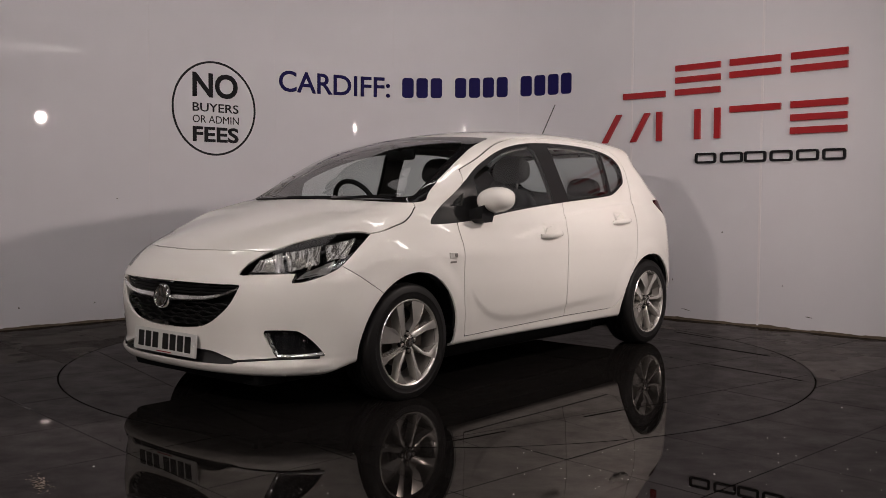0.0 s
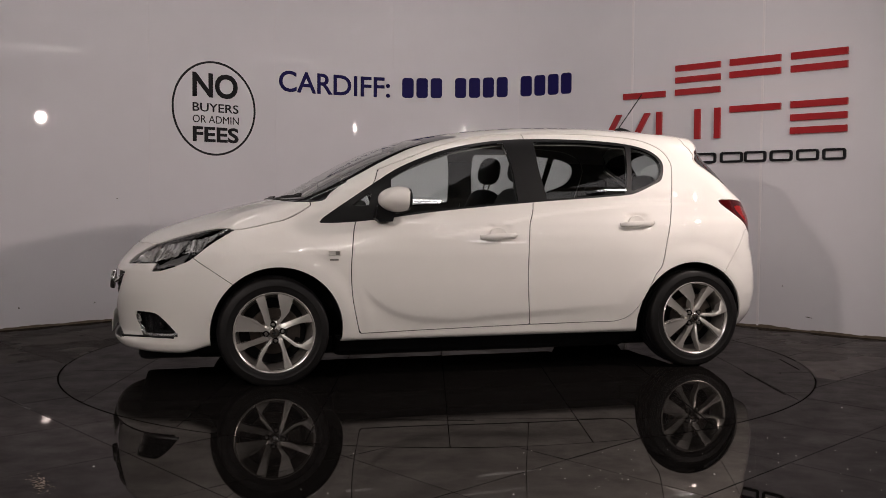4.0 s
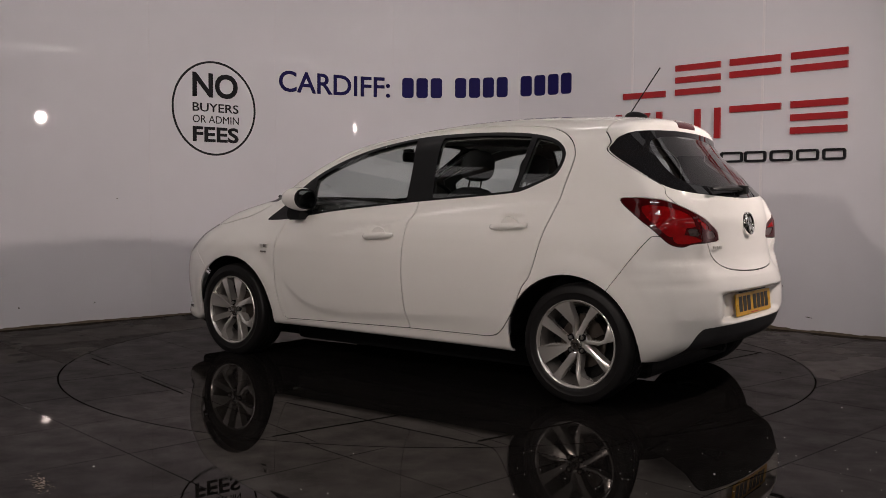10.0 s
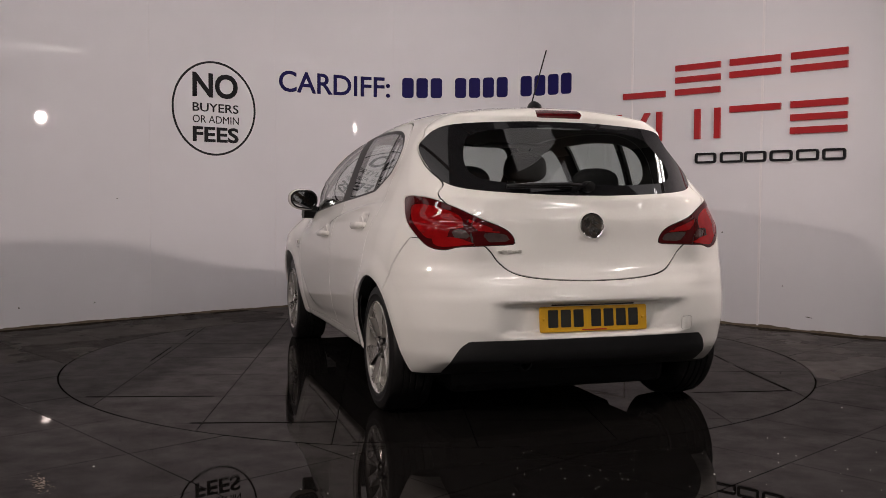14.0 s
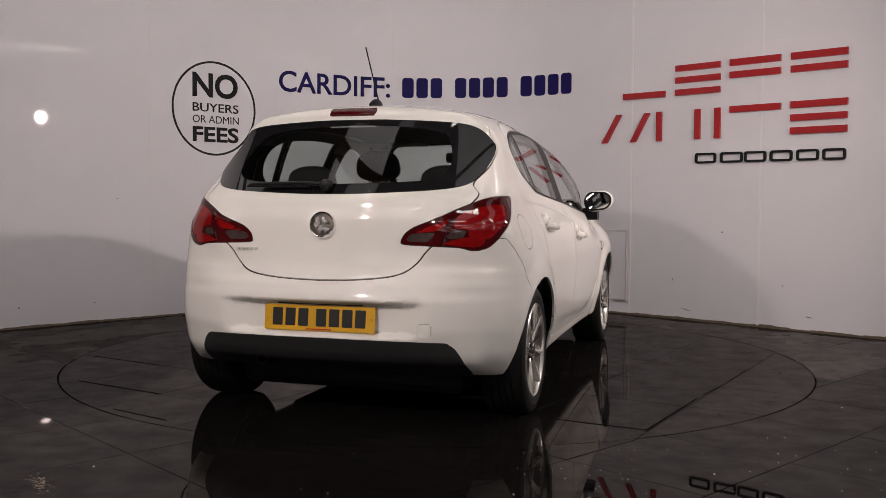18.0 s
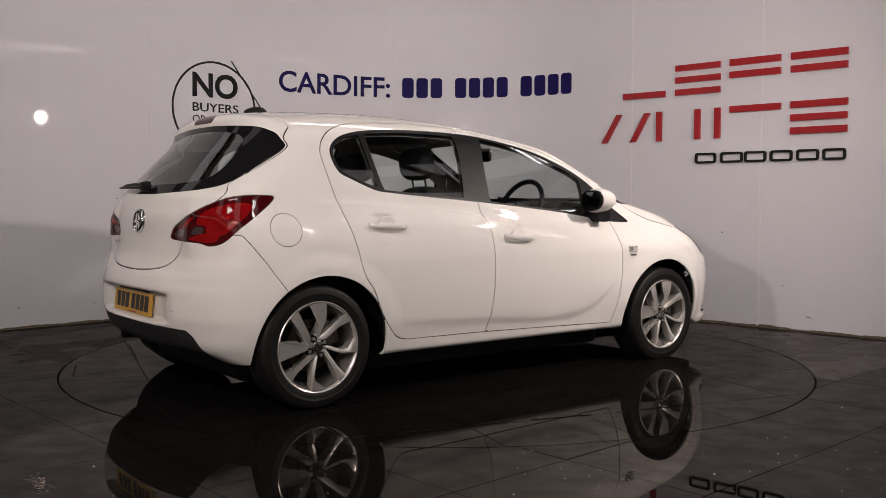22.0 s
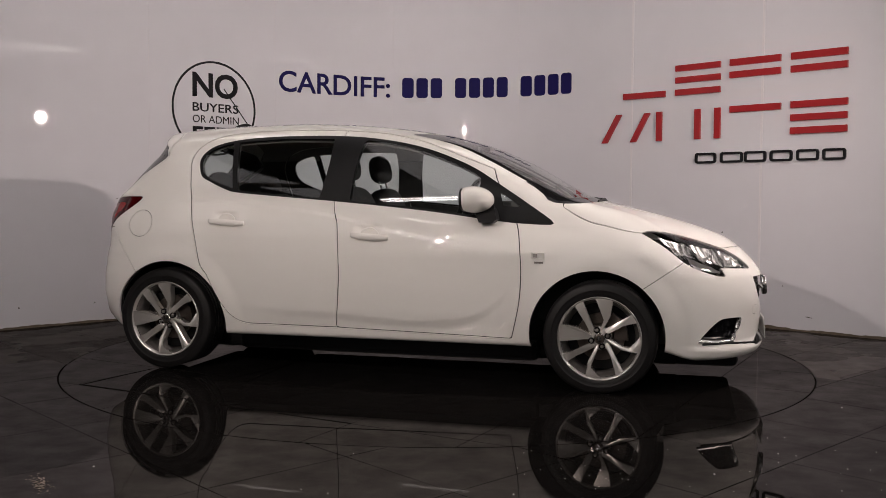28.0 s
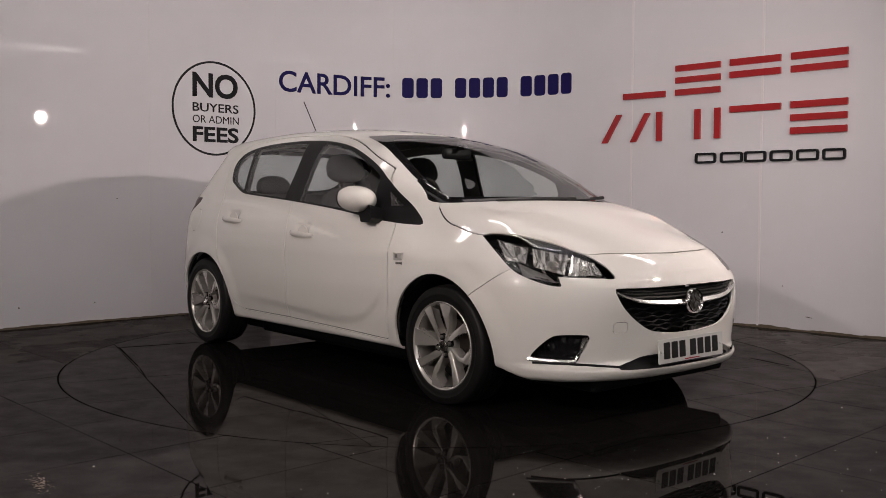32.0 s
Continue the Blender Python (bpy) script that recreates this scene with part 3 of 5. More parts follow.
def skin(fn, lo, hi, h):
    """A triangle mesh of the surface fn = 0, by surface nets."""
    n = [int(round((b - a) / h)) + 1 for a, b in zip(lo, hi)]
    ax = [lo[k] + h * np.arange(n[k]) for k in range(3)]
    F = np.empty(n)
    for i in range(n[0]):
        Y, Z = np.meshgrid(ax[1], ax[2], indexing="ij")
        F[i] = fn(np.stack([np.full(Y.size, ax[0][i]), Y.ravel(), Z.ravel()], 1)).reshape(n[1], n[2])
    S = F < 0
    acc = np.zeros([k - 1 for k in n] + [3])
    cnt = np.zeros([k - 1 for k in n])
    idx = np.stack(np.meshgrid(*[np.arange(k - 1) for k in n], indexing="ij"), -1).astype(float)
    cut = lambda d, k: tuple(slice(d[q], n[q] - 1 + d[q]) for q in range(3))
    for axis in range(3):
        others = [q for q in range(3) if q != axis]
        for a in (0, 1):
            for b in (0, 1):
                d0 = [0, 0, 0]
                d0[others[0]], d0[others[1]] = a, b
                d1 = list(d0)
                d1[axis] = 1
                f0, f1 = F[cut(d0, 0)], F[cut(d1, 0)]
                cross = (f0 < 0) != (f1 < 0)
                t = np.where(cross, f0 / np.where(cross, f0 - f1, 1), 0)
                for q in range(3):
                    acc[..., q] += np.where(cross, (t if q == axis else d0[q]), 0)
                cnt += cross
    used = cnt > 0
    vid = -np.ones(used.shape, int)
    vid[used] = np.arange(used.sum())
    V = (idx[used] + acc[used] / cnt[used][:, None]) * h + np.array(lo)
    Q = []
    for axis in range(3):
        o1, o2 = (axis + 1) % 3, (axis + 2) % 3
        sl0 = [slice(1, -1)] * 3
        sl0[axis] = slice(0, n[axis] - 1)
        sl1 = list(sl0)
        sl1[axis] = slice(1, n[axis])
        a, b = S[tuple(sl0)], S[tuple(sl1)]
        where = np.argwhere(a != b)
        inside = a[tuple(where.T)]
        base = where.copy()
        base[:, o1] += 1
        base[:, o2] += 1
        def cell(d1, d2):
            c = base.copy()
            c[:, o1] += d1
            c[:, o2] += d2
            return vid[tuple(c.T)]
        q = np.stack([cell(-1, -1), cell(0, -1), cell(0, 0), cell(-1, 0)], 1)
        q[~inside] = q[~inside][:, ::-1]
        Q.append(q)
    Q = np.concatenate(Q)
    V = settle(fn, V)
    return V, np.concatenate([Q[:, [0, 1, 2]], Q[:, [0, 2, 3]]])


def outline_distance(P, loop):
    """Signed distance of 2D places from a closed outline, negative inside."""
    best = np.full(len(P), 1e9)
    inside = np.zeros(len(P), bool)
    lo, hi = loop.min(0) - 0.08, loop.max(0) + 0.08
    near = np.all((P > lo) & (P < hi), axis=1)
    R = P[near]
    b2, ins = np.full(len(R), 1e9), np.zeros(len(R), bool)
    for a, b in zip(loop, np.roll(loop, -1, axis=0)):
        e, w = b - a, R - a
        t = np.clip((w @ e) / max(e @ e, 1e-12), 0, 1)
        d = w - t[:, None] * e
        b2 = np.minimum(b2, (d * d).sum(1))
        c = (a[1] > R[:, 1]) != (b[1] > R[:, 1])
        if abs(b[1] - a[1]) > 1e-12:
            ins ^= c & (R[:, 0] < (b[0] - a[0]) * (R[:, 1] - a[1]) / (b[1] - a[1]) + a[0])
    best[near] = np.sqrt(b2)
    inside[near] = ins
    return np.where(inside, -best, np.minimum(best, 1.0))


class Shell:
    """The skin, cut into named panels along outlines."""
    def __init__(self, fn, V, T):
        self.fn, self.V, self.T = fn, V, T
        self.L = np.array(["body"] * len(T), dtype=object)

    def cut(self, field, where, source, name):
        """Cut the triangles called source, for which where(centre) holds, along field = 0, and call the inside name."""
        V, T = self.V, self.T
        cen = V[T].mean(1)
        ok = np.isin(self.L.astype(str), source) & where(cen)
        if not ok.any():
            return
        vs = np.unique(T[ok])
        d = np.ones(len(V))
        d[vs] = field(V[vs])
        d = np.where(np.abs(d) < 2e-4, 2e-4, d)
        s = d[T] < 0
        k = s.sum(1)
        mixed = ok & (k > 0) & (k < 3)
        whole = ok & (k == 3)
        self.L[whole] = name
        if not mixed.any():
            return
        M, SM, LM = T[mixed], s[mixed], self.L[mixed]
        odd = np.where(SM.sum(1) == 1, SM.argmax(1), (~SM).argmax(1))
        r = np.arange(len(M))
        a, b, c = M[r, odd], M[r, (odd + 1) % 3], M[r, (odd + 2) % 3]
        pairs = np.concatenate([np.stack([a, b], 1), np.stack([a, c], 1)])
        key = np.sort(pairs, axis=1)
        uniq, inv = np.unique(key, axis=0, return_inverse=True)
        inv = inv.ravel()
        t = d[uniq[:, 0]] / (d[uniq[:, 0]] - d[uniq[:, 1]])
        new_v = V[uniq[:, 0]] + t[:, None] * (V[uniq[:, 1]] - V[uniq[:, 0]])
        ab, ac = len(V) + inv[:len(M)], len(V) + inv[len(M):]
        tri = np.concatenate([np.stack([a, ab, ac], 1), np.stack([ab, b, c], 1), np.stack([ab, c, ac], 1)])
        odd_in = SM[r, odd]
        lab = np.concatenate([np.where(odd_in, name, LM), np.where(odd_in, LM, name), np.where(odd_in, LM, name)])
        self.V = np.concatenate([V, new_v])
        self.T = np.concatenate([T[~mixed], tri])
        self.L = np.concatenate([self.L[~mixed], lab]).astype(object)

    def outline(self, loop, plane, where, source, name, gap=0.0):
        """Cut along an outline seen on a plane; gap: half the width of the open joint left round it, called seal."""
        put = plane if callable(plane) else (lambda V: V[:, plane])
        if gap:
            self.cut(lambda V: outline_distance(put(V), loop) - gap, where, source, "edge")
            self.cut(lambda V: outline_distance(put(V), loop) + gap, where, ["edge"], name)
            self.L[self.L == "edge"] = "seal"
        else:
            self.cut(lambda V: outline_distance(put(V), loop), where, source, name)

    def take(self, name):
        T = self.T[np.isin(self.L.astype(str), [name] if isinstance(name, str) else list(name))]
        ids, inv = np.unique(T, return_inverse=True)
        return self.V[ids], inv.reshape(-1, 3)


def rim_flange(V, T, N, depth):
    """Fold the open edges of a panel inwards."""
    e = np.concatenate([T[:, [0, 1]], T[:, [1, 2]], T[:, [2, 0]]])
    key = np.sort(e, axis=1)
    _, first, count = np.unique(key, axis=0, return_index=True, return_counts=True)
    edge = e[first[count == 1]]
    ids, inv = np.unique(edge, return_inverse=True)
    inv = inv.reshape(-1, 2)
    n0 = len(V)
    V2 = np.concatenate([V, V[ids], V[ids] - N[ids] * depth])
    m = len(ids)
    a, b = n0 + inv[:, 0], n0 + inv[:, 1]
    F = np.concatenate([np.stack([b, a, a + m], 1), np.stack([b, a + m, b + m], 1)])
    return V2, np.concatenate([T, F]), len(T)


def panel(shell, name, label_in, mat, parent, inset=0.0, flange=0.012, label="", keep=None, calm=False):
    V, T = shell.take(label_in)
    if keep is not None and len(T):
        T = T[keep(V[T].mean(1))]
        ids, inv = np.unique(T, return_inverse=True)
        V, T = V[ids], inv.reshape(-1, 3)
    if not len(T):
        print("EMPTY", name, label_in)
        return None
    N = slope_of(shell.fn, V)
    V = V - N * inset
    if calm:
        # evenly bent glass
        A = np.stack([np.ones(len(V)), V[:, 0], V[:, 2]] if calm == "side" else [np.ones(len(V)), V[:, 1], V[:, 2], V[:, 1] ** 2], 1)
        N = A @ np.linalg.lstsq(A, N, rcond=None)[0]
        N = N / np.linalg.norm(N, axis=1)[:, None]
    if flange:
        V2, T2, _ = rim_flange(V, T, N, flange)
        N2 = np.concatenate([N, np.zeros((len(V2) - len(V), 3))])
        return mesh_object(name, V2, T2, mat, parent, label, smooth=True, normals=N2)
    return mesh_object(name, V, T, mat, parent, label, smooth=True, normals=N)
# ======== the car ========
car = tagged(new("car"), "white five-door hatchback with silver alloy wheels parked on the turntable", "car")
CAR_AT = (-0.152, -0.082)
SIDE, FACE, OVER = [0, 2], [1, 2], [0, 1]


def both(half):
    """An outline that is the same on both sides of the car's middle line."""
    return smooth_loop(half + [(-y, z) for y, z in half[::-1] if abs(y) > 1e-6])


DLO = smooth_loop([(0.998, 0.883), (0.965, 0.868), (0.746, 0.881), (0.397, 0.927), (0.078, 0.960), (-0.243, 0.988), (-0.565, 1.012), (-0.823, 1.033), (-0.904, 1.050), (-1.02, 1.099), (-1.077, 1.132), (-1.105, 1.214),
                   (-1.079, 1.273), (-1.00, 1.319), (-0.838, 1.351), (-0.576, 1.366), (-0.249, 1.364), (0.013, 1.340), (0.273, 1.285), (0.531, 1.187), (0.721, 1.073), (0.880, 0.966)])
GLASS_FRONT = smooth_loop([(0.60, 0.915), (0.60, 0.915), (0.25, 0.955), (-0.14, 0.990), (-0.14, 0.990), (-0.125, 1.20), (-0.095, 1.338), (-0.095, 1.338), (0.05, 1.318), (0.26, 1.268), (0.50, 1.175), (0.60, 1.12), (0.60, 1.12)])
GLASS_FIXED = smooth_loop([(0.825, 0.962), (0.825, 0.962), (0.730, 0.966), (0.730, 0.966), (0.708, 1.045), (0.708, 1.045)])
GLASS_REAR = smooth_loop([(-0.32, 1.005), (-0.32, 1.005), (-0.60, 1.026), (-0.83, 1.045), (-0.83, 1.045), (-0.86, 1.20), (-0.875, 1.33), (-0.875, 1.33), (-0.60, 1.348), (-0.285, 1.345), (-0.285, 1.345), (-0.29, 1.20)])
GLASS_QUARTER = smooth_loop([(-0.865, 1.055), (-0.865, 1.055), (-1.0, 1.105), (-1.06, 1.145), (-1.085, 1.21), (-1.062, 1.265), (-0.99, 1.305), (-0.91, 1.325), (-0.91, 1.325), (-0.89, 1.20)])
DOOR_FRONT = smooth_loop([(0.79, 0.262), (0.79, 0.262), (0.831, 0.439), (0.844, 0.597), (0.834, 0.755), (0.80, 0.895), (0.70, 1.085), (0.668, 1.16), (0.655, 1.172), (0.52, 1.224), (0.27, 1.318), (0.02, 1.375), (-0.20, 1.396), (-0.235, 1.397), (-0.235, 1.397), (-0.23, 0.982), (-0.19, 0.85), (-0.173, 0.603), (-0.184, 0.412), (-0.204, 0.284), (-0.204, 0.284), (0.3, 0.273)])
DOOR_REAR = smooth_loop([(-0.190, 0.284), (-0.190, 0.284), (-0.170, 0.412), (-0.159, 0.603), (-0.176, 0.85), (-0.216, 0.982), (-0.221, 1.397), (-0.221, 1.397), (-0.60, 1.402), (-0.905, 1.385), (-1.034, 1.356), (-1.113, 1.308), (-1.152, 1.247), (-1.155, 1.181), (-1.116, 0.987), (-1.059, 0.797), (-1.014, 0.629), (-0.967, 0.559), (-0.906, 0.432), (-0.828, 0.330), (-0.749, 0.292), (-0.6, 0.288)])
SCREEN_OUT = both([(0.0, 0.997), (0.34, 0.994), (0.58, 0.985), (0.672, 0.985), (0.672, 1.03), (0.622, 1.19), (0.565, 1.30), (0.495, 1.36), (0.41, 1.382), (0.14, 1.392), (0.0, 1.393)])
SCREEN_IN = both([(0.0, 1.018), (0.34, 1.016), (0.56, 1.012), (0.628, 1.018), (0.63, 1.04), (0.58, 1.19), (0.53, 1.285), (0.46, 1.335), (0.38, 1.352), (0.14, 1.362), (0.0, 1.363)])
GRILLE = both([(0.0, 0.601), (0.30, 0.600), (0.465, 0.600), (0.478, 0.592), (0.442, 0.512), (0.364, 0.442), (0.27, 0.398), (0.13, 0.380), (0.0, 0.377)])
INTAKE = both([(0.0, 0.292), (0.20, 0.288), (0.32, 0.284), (0.39, 0.266), (0.455, 0.250), (0.47, 0.243), (0.44, 0.232), (0.20, 0.226), (0.0, 0.226)])
TOW_F = np.array(rounded(-0.488, -0.420, 0.400, 0.448, 0.012))
TOW_R = np.array(rounded(-0.505, -0.446, 0.412, 0.472, 0.012))
VALANCE = smooth_loop([(0.0, 0.398), (0.50, 0.392), (0.575, 0.380), (0.615, 0.330), (0.64, 0.25), (0.64, 0.25), (0.64, 0.10), (0.64, 0.10), (-0.64, 0.10), (-0.64, 0.10), (-0.64, 0.25), (-0.64, 0.25), (-0.615, 0.330), (-0.575, 0.380), (-0.50, 0.392)])
STOP = smooth_loop([(0.117, 1.384), (0.117, 1.384), (0.117, 1.424), (0.117, 1.424), (-0.117, 1.424), (-0.117, 1.424), (-0.117, 1.384), (-0.117, 1.384)])
HOOD = smooth_loop([(x, y) for x, y in ((1.976, 0.0), (1.953, 0.24), (1.918, 0.364), (1.865, 0.49), (1.77, 0.56), (1.62, 0.645), (1.455, 0.757), (1.26, 0.750), (1.155, 0.728), (1.07, 0.690), (1.045, 0.655), (1.13, 0.50), (1.215, 0.25), (1.24, 0.0))]
                   + [(1.215, -0.25), (1.13, -0.50), (1.045, -0.655), (1.07, -0.690), (1.155, -0.728), (1.26, -0.750), (1.455, -0.757), (1.62, -0.645), (1.77, -0.56), (1.865, -0.49), (1.918, -0.364), (1.953, -0.24)])
BUMPER_F = np.array([(1.38, 0.485), (1.655, 0.672), (1.74, 0.74), (1.80, 0.90), (2.30, 0.90), (2.30, 0.0), (1.38, 0.0), (1.38, 0.3)])
BUMPER_R = np.array([(-1.34, 0.4475), (-1.600, 0.805), (-1.62, 0.83), (-2.2, 0.83), (-2.2, 0.0), (-1.34, 0.0), (-1.34, 0.3)])
FLAP = np.array([(-1.418 + 0.077 * math.cos(a), 0.853 + 0.077 * math.sin(a)) for a in np.linspace(0, 2 * math.pi, 48, endpoint=False)])


# the corner outlines: across the corner (from 0.77 y and 0.64 x), up
def corner_front(V):
    return np.stack([np.abs(V[:, 1]) * 0.77 - V[:, 0] * 0.64, V[:, 2]], 1)


def corner_rear(V):
    return np.stack([np.abs(V[:, 1]) * 0.77 + V[:, 0] * 0.64, V[:, 2]], 1)


HEADLAMP = smooth_loop([(-0.350, 0.830), (-0.350, 0.830), (-0.40, 0.839), (-0.50, 0.833), (-0.60, 0.814), (-0.70, 0.788), (-0.753, 0.768), (-0.823, 0.743), (-0.87, 0.715), (-0.91, 0.687), (-0.937, 0.650), (-0.92, 0.643), (-0.87, 0.646), (-0.668, 0.654), (-0.668, 0.654), (-0.690, 0.611), (-0.690, 0.611), (-0.628, 0.617), (-0.53, 0.650), (-0.46, 0.695)])
FOG = smooth_loop([(-0.540, 0.272), (-0.540, 0.272), (-0.59, 0.335), (-0.64, 0.378), (-0.68, 0.392), (-0.78, 0.394), (-0.817, 0.386), (-0.80, 0.34), (-0.757, 0.267), (-0.757, 0.267)])
TAIL_LAMP = smooth_loop([(-0.345, 1.0), (-0.39, 1.011), (-0.43, 1.011), (-0.52, 1.0), (-0.645, 0.957), (-0.76, 0.905), (-0.84, 0.862), (-0.868, 0.821), (-0.860, 0.803), (-0.765, 0.797), (-0.66, 0.792), (-0.594, 0.779), (-0.52, 0.797), (-0.445, 0.862), (-0.391, 0.918)])
LAMP_RED_OUT = smooth_loop([(-0.42, 0.972), (-0.54, 0.968), (-0.655, 0.926), (-0.678, 0.872), (-0.678, 0.872), (-0.615, 0.868), (-0.615, 0.840), (-0.53, 0.828), (-0.48, 0.862), (-0.43, 0.915)])
LAMP_RED_LOW = smooth_loop([(-0.545, 0.828), (-0.62, 0.836), (-0.715, 0.815), (-0.715, 0.806), (-0.60, 0.793), (-0.555, 0.803)])
LAMP_CLEAR_OUT = smooth_loop([(-0.625, 0.864), (-0.625, 0.864), (-0.685, 0.866), (-0.685, 0.866), (-0.715, 0.828), (-0.715, 0.828), (-0.640, 0.832), (-0.640, 0.832)])
LAMP_RED_IN = smooth_loop([(-0.690, 0.913), (-0.76, 0.885), (-0.825, 0.850), (-0.825, 0.850), (-0.735, 0.862), (-0.735, 0.862)])
LAMP_CLEAR_IN = smooth_loop([(-0.742, 0.856), (-0.742, 0.856), (-0.83, 0.846), (-0.852, 0.816), (-0.852, 0.816), (-0.775, 0.812), (-0.775, 0.812)])
REAR_OUT = smooth_loop([(-0.352, 1.238), (-0.378, 1.285), (-0.417, 1.318), (-0.52, 1.346), (-0.77, 1.364), (-0.94, 1.367), (-1.5, 1.367), (-1.5, 1.367), (-1.5, 1.017), (-1.5, 1.017), (-1.13, 1.017), (-1.0, 1.019), (-0.707, 1.037), (-0.557, 1.069), (-0.442, 1.147)])
REAR_IN = smooth_loop([(-0.575, 1.26), (-0.60, 1.300), (-0.70, 1.325), (-0.94, 1.340), (-1.5, 1.340), (-1.5, 1.340), (-1.5, 1.060), (-1.5, 1.060), (-1.13, 1.062), (-0.86, 1.070), (-0.70, 1.090), (-0.615, 1.15)])
GATE = smooth_loop([(-1.5, 0.645), (-1.5, 0.645), (-1.184, 0.645), (-1.004, 0.654), (-0.885, 0.676), (-0.812, 0.723), (-0.761, 0.796), (-0.62, 0.950), (-0.545, 1.018), (-0.545, 1.069), (-0.433, 1.147), (-0.344, 1.238), (-0.367, 1.292), (-0.36, 1.36), (-0.36, 1.60), (-0.36, 1.60), (-1.5, 1.60), (-1.5, 1.60)])

V0, T0 = skin(body, (-2.06, -0.944, 0.08), (2.26, 0.944, 1.56), 0.016)
shell = Shell(body, V0, T0)
behind = lambda x0: (lambda c: c[:, 0] < x0)
# wheel openings and the underside
for ax in (1.238, -1.222):
    shell.cut(lambda V: np.hypot(V[:, 0] - ax, V[:, 2] - 0.285) - 0.352, lambda c: np.abs(c[:, 1]) > 0.40, ["body"], "gone")
shell.cut(lambda V: V[:, 2] - 0.232, lambda c: (c[:, 0] > -1.8) & ((c[:, 0] < 1.52) | (np.abs(c[:, 1]) < 0.52)) & (c[:, 0] < 1.78) & (np.abs(c[:, 1]) < 0.775), ["body"], "under")
# front and rear
shell.outline(SCREEN_OUT, FACE, lambda c: (c[:, 0] > 0.1) & (c[:, 2] > 0.93), ["body"], "screen_edge")
shell.outline(SCREEN_IN, FACE, lambda c: (c[:, 0] > 0.1) & (c[:, 2] > 0.93), ["screen_edge"], "screen")
shell.outline(HOOD, OVER, lambda c: (c[:, 2] > 0.62) & (c[:, 0] > 0.9), ["body"], "hood", 0.0028)
lamp_zone = lambda c: (c[:, 0] < -1.3) & (np.abs(c[:, 1]) > 0.25)
shell.outline(TAIL_LAMP, corner_rear, lamp_zone, ["body"], "tail_lamp", 0.002)
for loop, nm in ((LAMP_RED_OUT, "red_upper"), (LAMP_RED_LOW, "red_lower"), (LAMP_RED_IN, "red_inner"), (LAMP_CLEAR_OUT, "clear_outer"), (LAMP_CLEAR_IN, "clear_inner")):
    shell.outline(loop, corner_rear, lamp_zone, ["tail_lamp"], nm)
LAMP_SPLIT = np.array([(-0.672, 0.960), (-0.681, 0.960), (-0.732, 0.775), (-0.723, 0.775)])
for lens in ("tail_lamp", "red_upper", "red_lower", "red_inner", "clear_outer", "clear_inner"):
    shell.outline(LAMP_SPLIT, corner_rear, lamp_zone, [lens], "lamp_split")
for k, nm in ((0.003, "edge"), (-0.003, "gate")):
    shell.cut(lambda V: np.maximum(outline_distance(corner_rear(V), GATE), V[:, 0] + 1.292) - k, behind(-1.1), ["body"] if k > 0 else ["edge"], nm)
shell.L[shell.L == "edge"] = "seal"
shell.outline(REAR_OUT, corner_rear, behind(-1.2), ["gate"], "rear_edge")
shell.outline(REAR_IN, corner_rear, behind(-1.2), ["rear_edge"], "rear_glass")
shell.outline(STOP, FACE, behind(-1.40), ["gate"], "stop_lamp")
shell.outline(VALANCE, FACE, behind(-1.5), ["body", "under"], "valance")
shell.outline(GRILLE, FACE, lambda c: c[:, 0] > 1.7, ["body"], "grille")
shell.outline(INTAKE, FACE, lambda c: c[:, 0] > 1.7, ["body"], "intake")
shell.outline(HEADLAMP, corner_front, lambda c: (c[:, 0] > 1.3) & (np.abs(c[:, 1]) > 0.3), ["body", "hood", "seal"], "headlamp", 0.002)
shell.outline(FOG, corner_front, lambda c: (c[:, 0] > 1.5) & (np.abs(c[:, 1]) > 0.35), ["body"], "fog")
# sides
flank = lambda c: (np.abs(c[:, 1]) > 0.5) & (c[:, 2] < 1.43) & (c[:, 0] > -1.3) & (c[:, 0] < 1.2)
shell.outline(DLO, SIDE, flank, ["body"], "trim")
for q, nm in ((GLASS_FIXED, "glass_fixed"), (GLASS_FRONT, "glass_front"), (GLASS_REAR, "glass_rear"), (GLASS_QUARTER, "glass_quarter")):
    shell.outline(q, SIDE, flank, ["trim"], nm)
shell.outline(DOOR_FRONT, SIDE, flank, ["body"], "door_front", 0.0028)
shell.outline(DOOR_REAR, SIDE, flank, ["body"], "door_rear", 0.0028)
shell.outline(FLAP, SIDE, lambda c: (c[:, 1] < -0.5) & (c[:, 0] < -1.2), ["body"], "flap", 0.0016)
shell.outline(BUMPER_F, SIDE, lambda c: c[:, 0] > 1.35, ["body"], "bumper_front", 0.0018)
shell.outline(BUMPER_R, SIDE, behind(-1.28), ["body"], "bumper_rear", 0.0018)
shell.outline(TOW_F, FACE, lambda c: c[:, 0] > 1.9, ["bumper_front"], "tow_front", 0.0009)
shell.outline(TOW_R, FACE, behind(-1.7), ["bumper_rear"], "tow_rear", 0.0009)

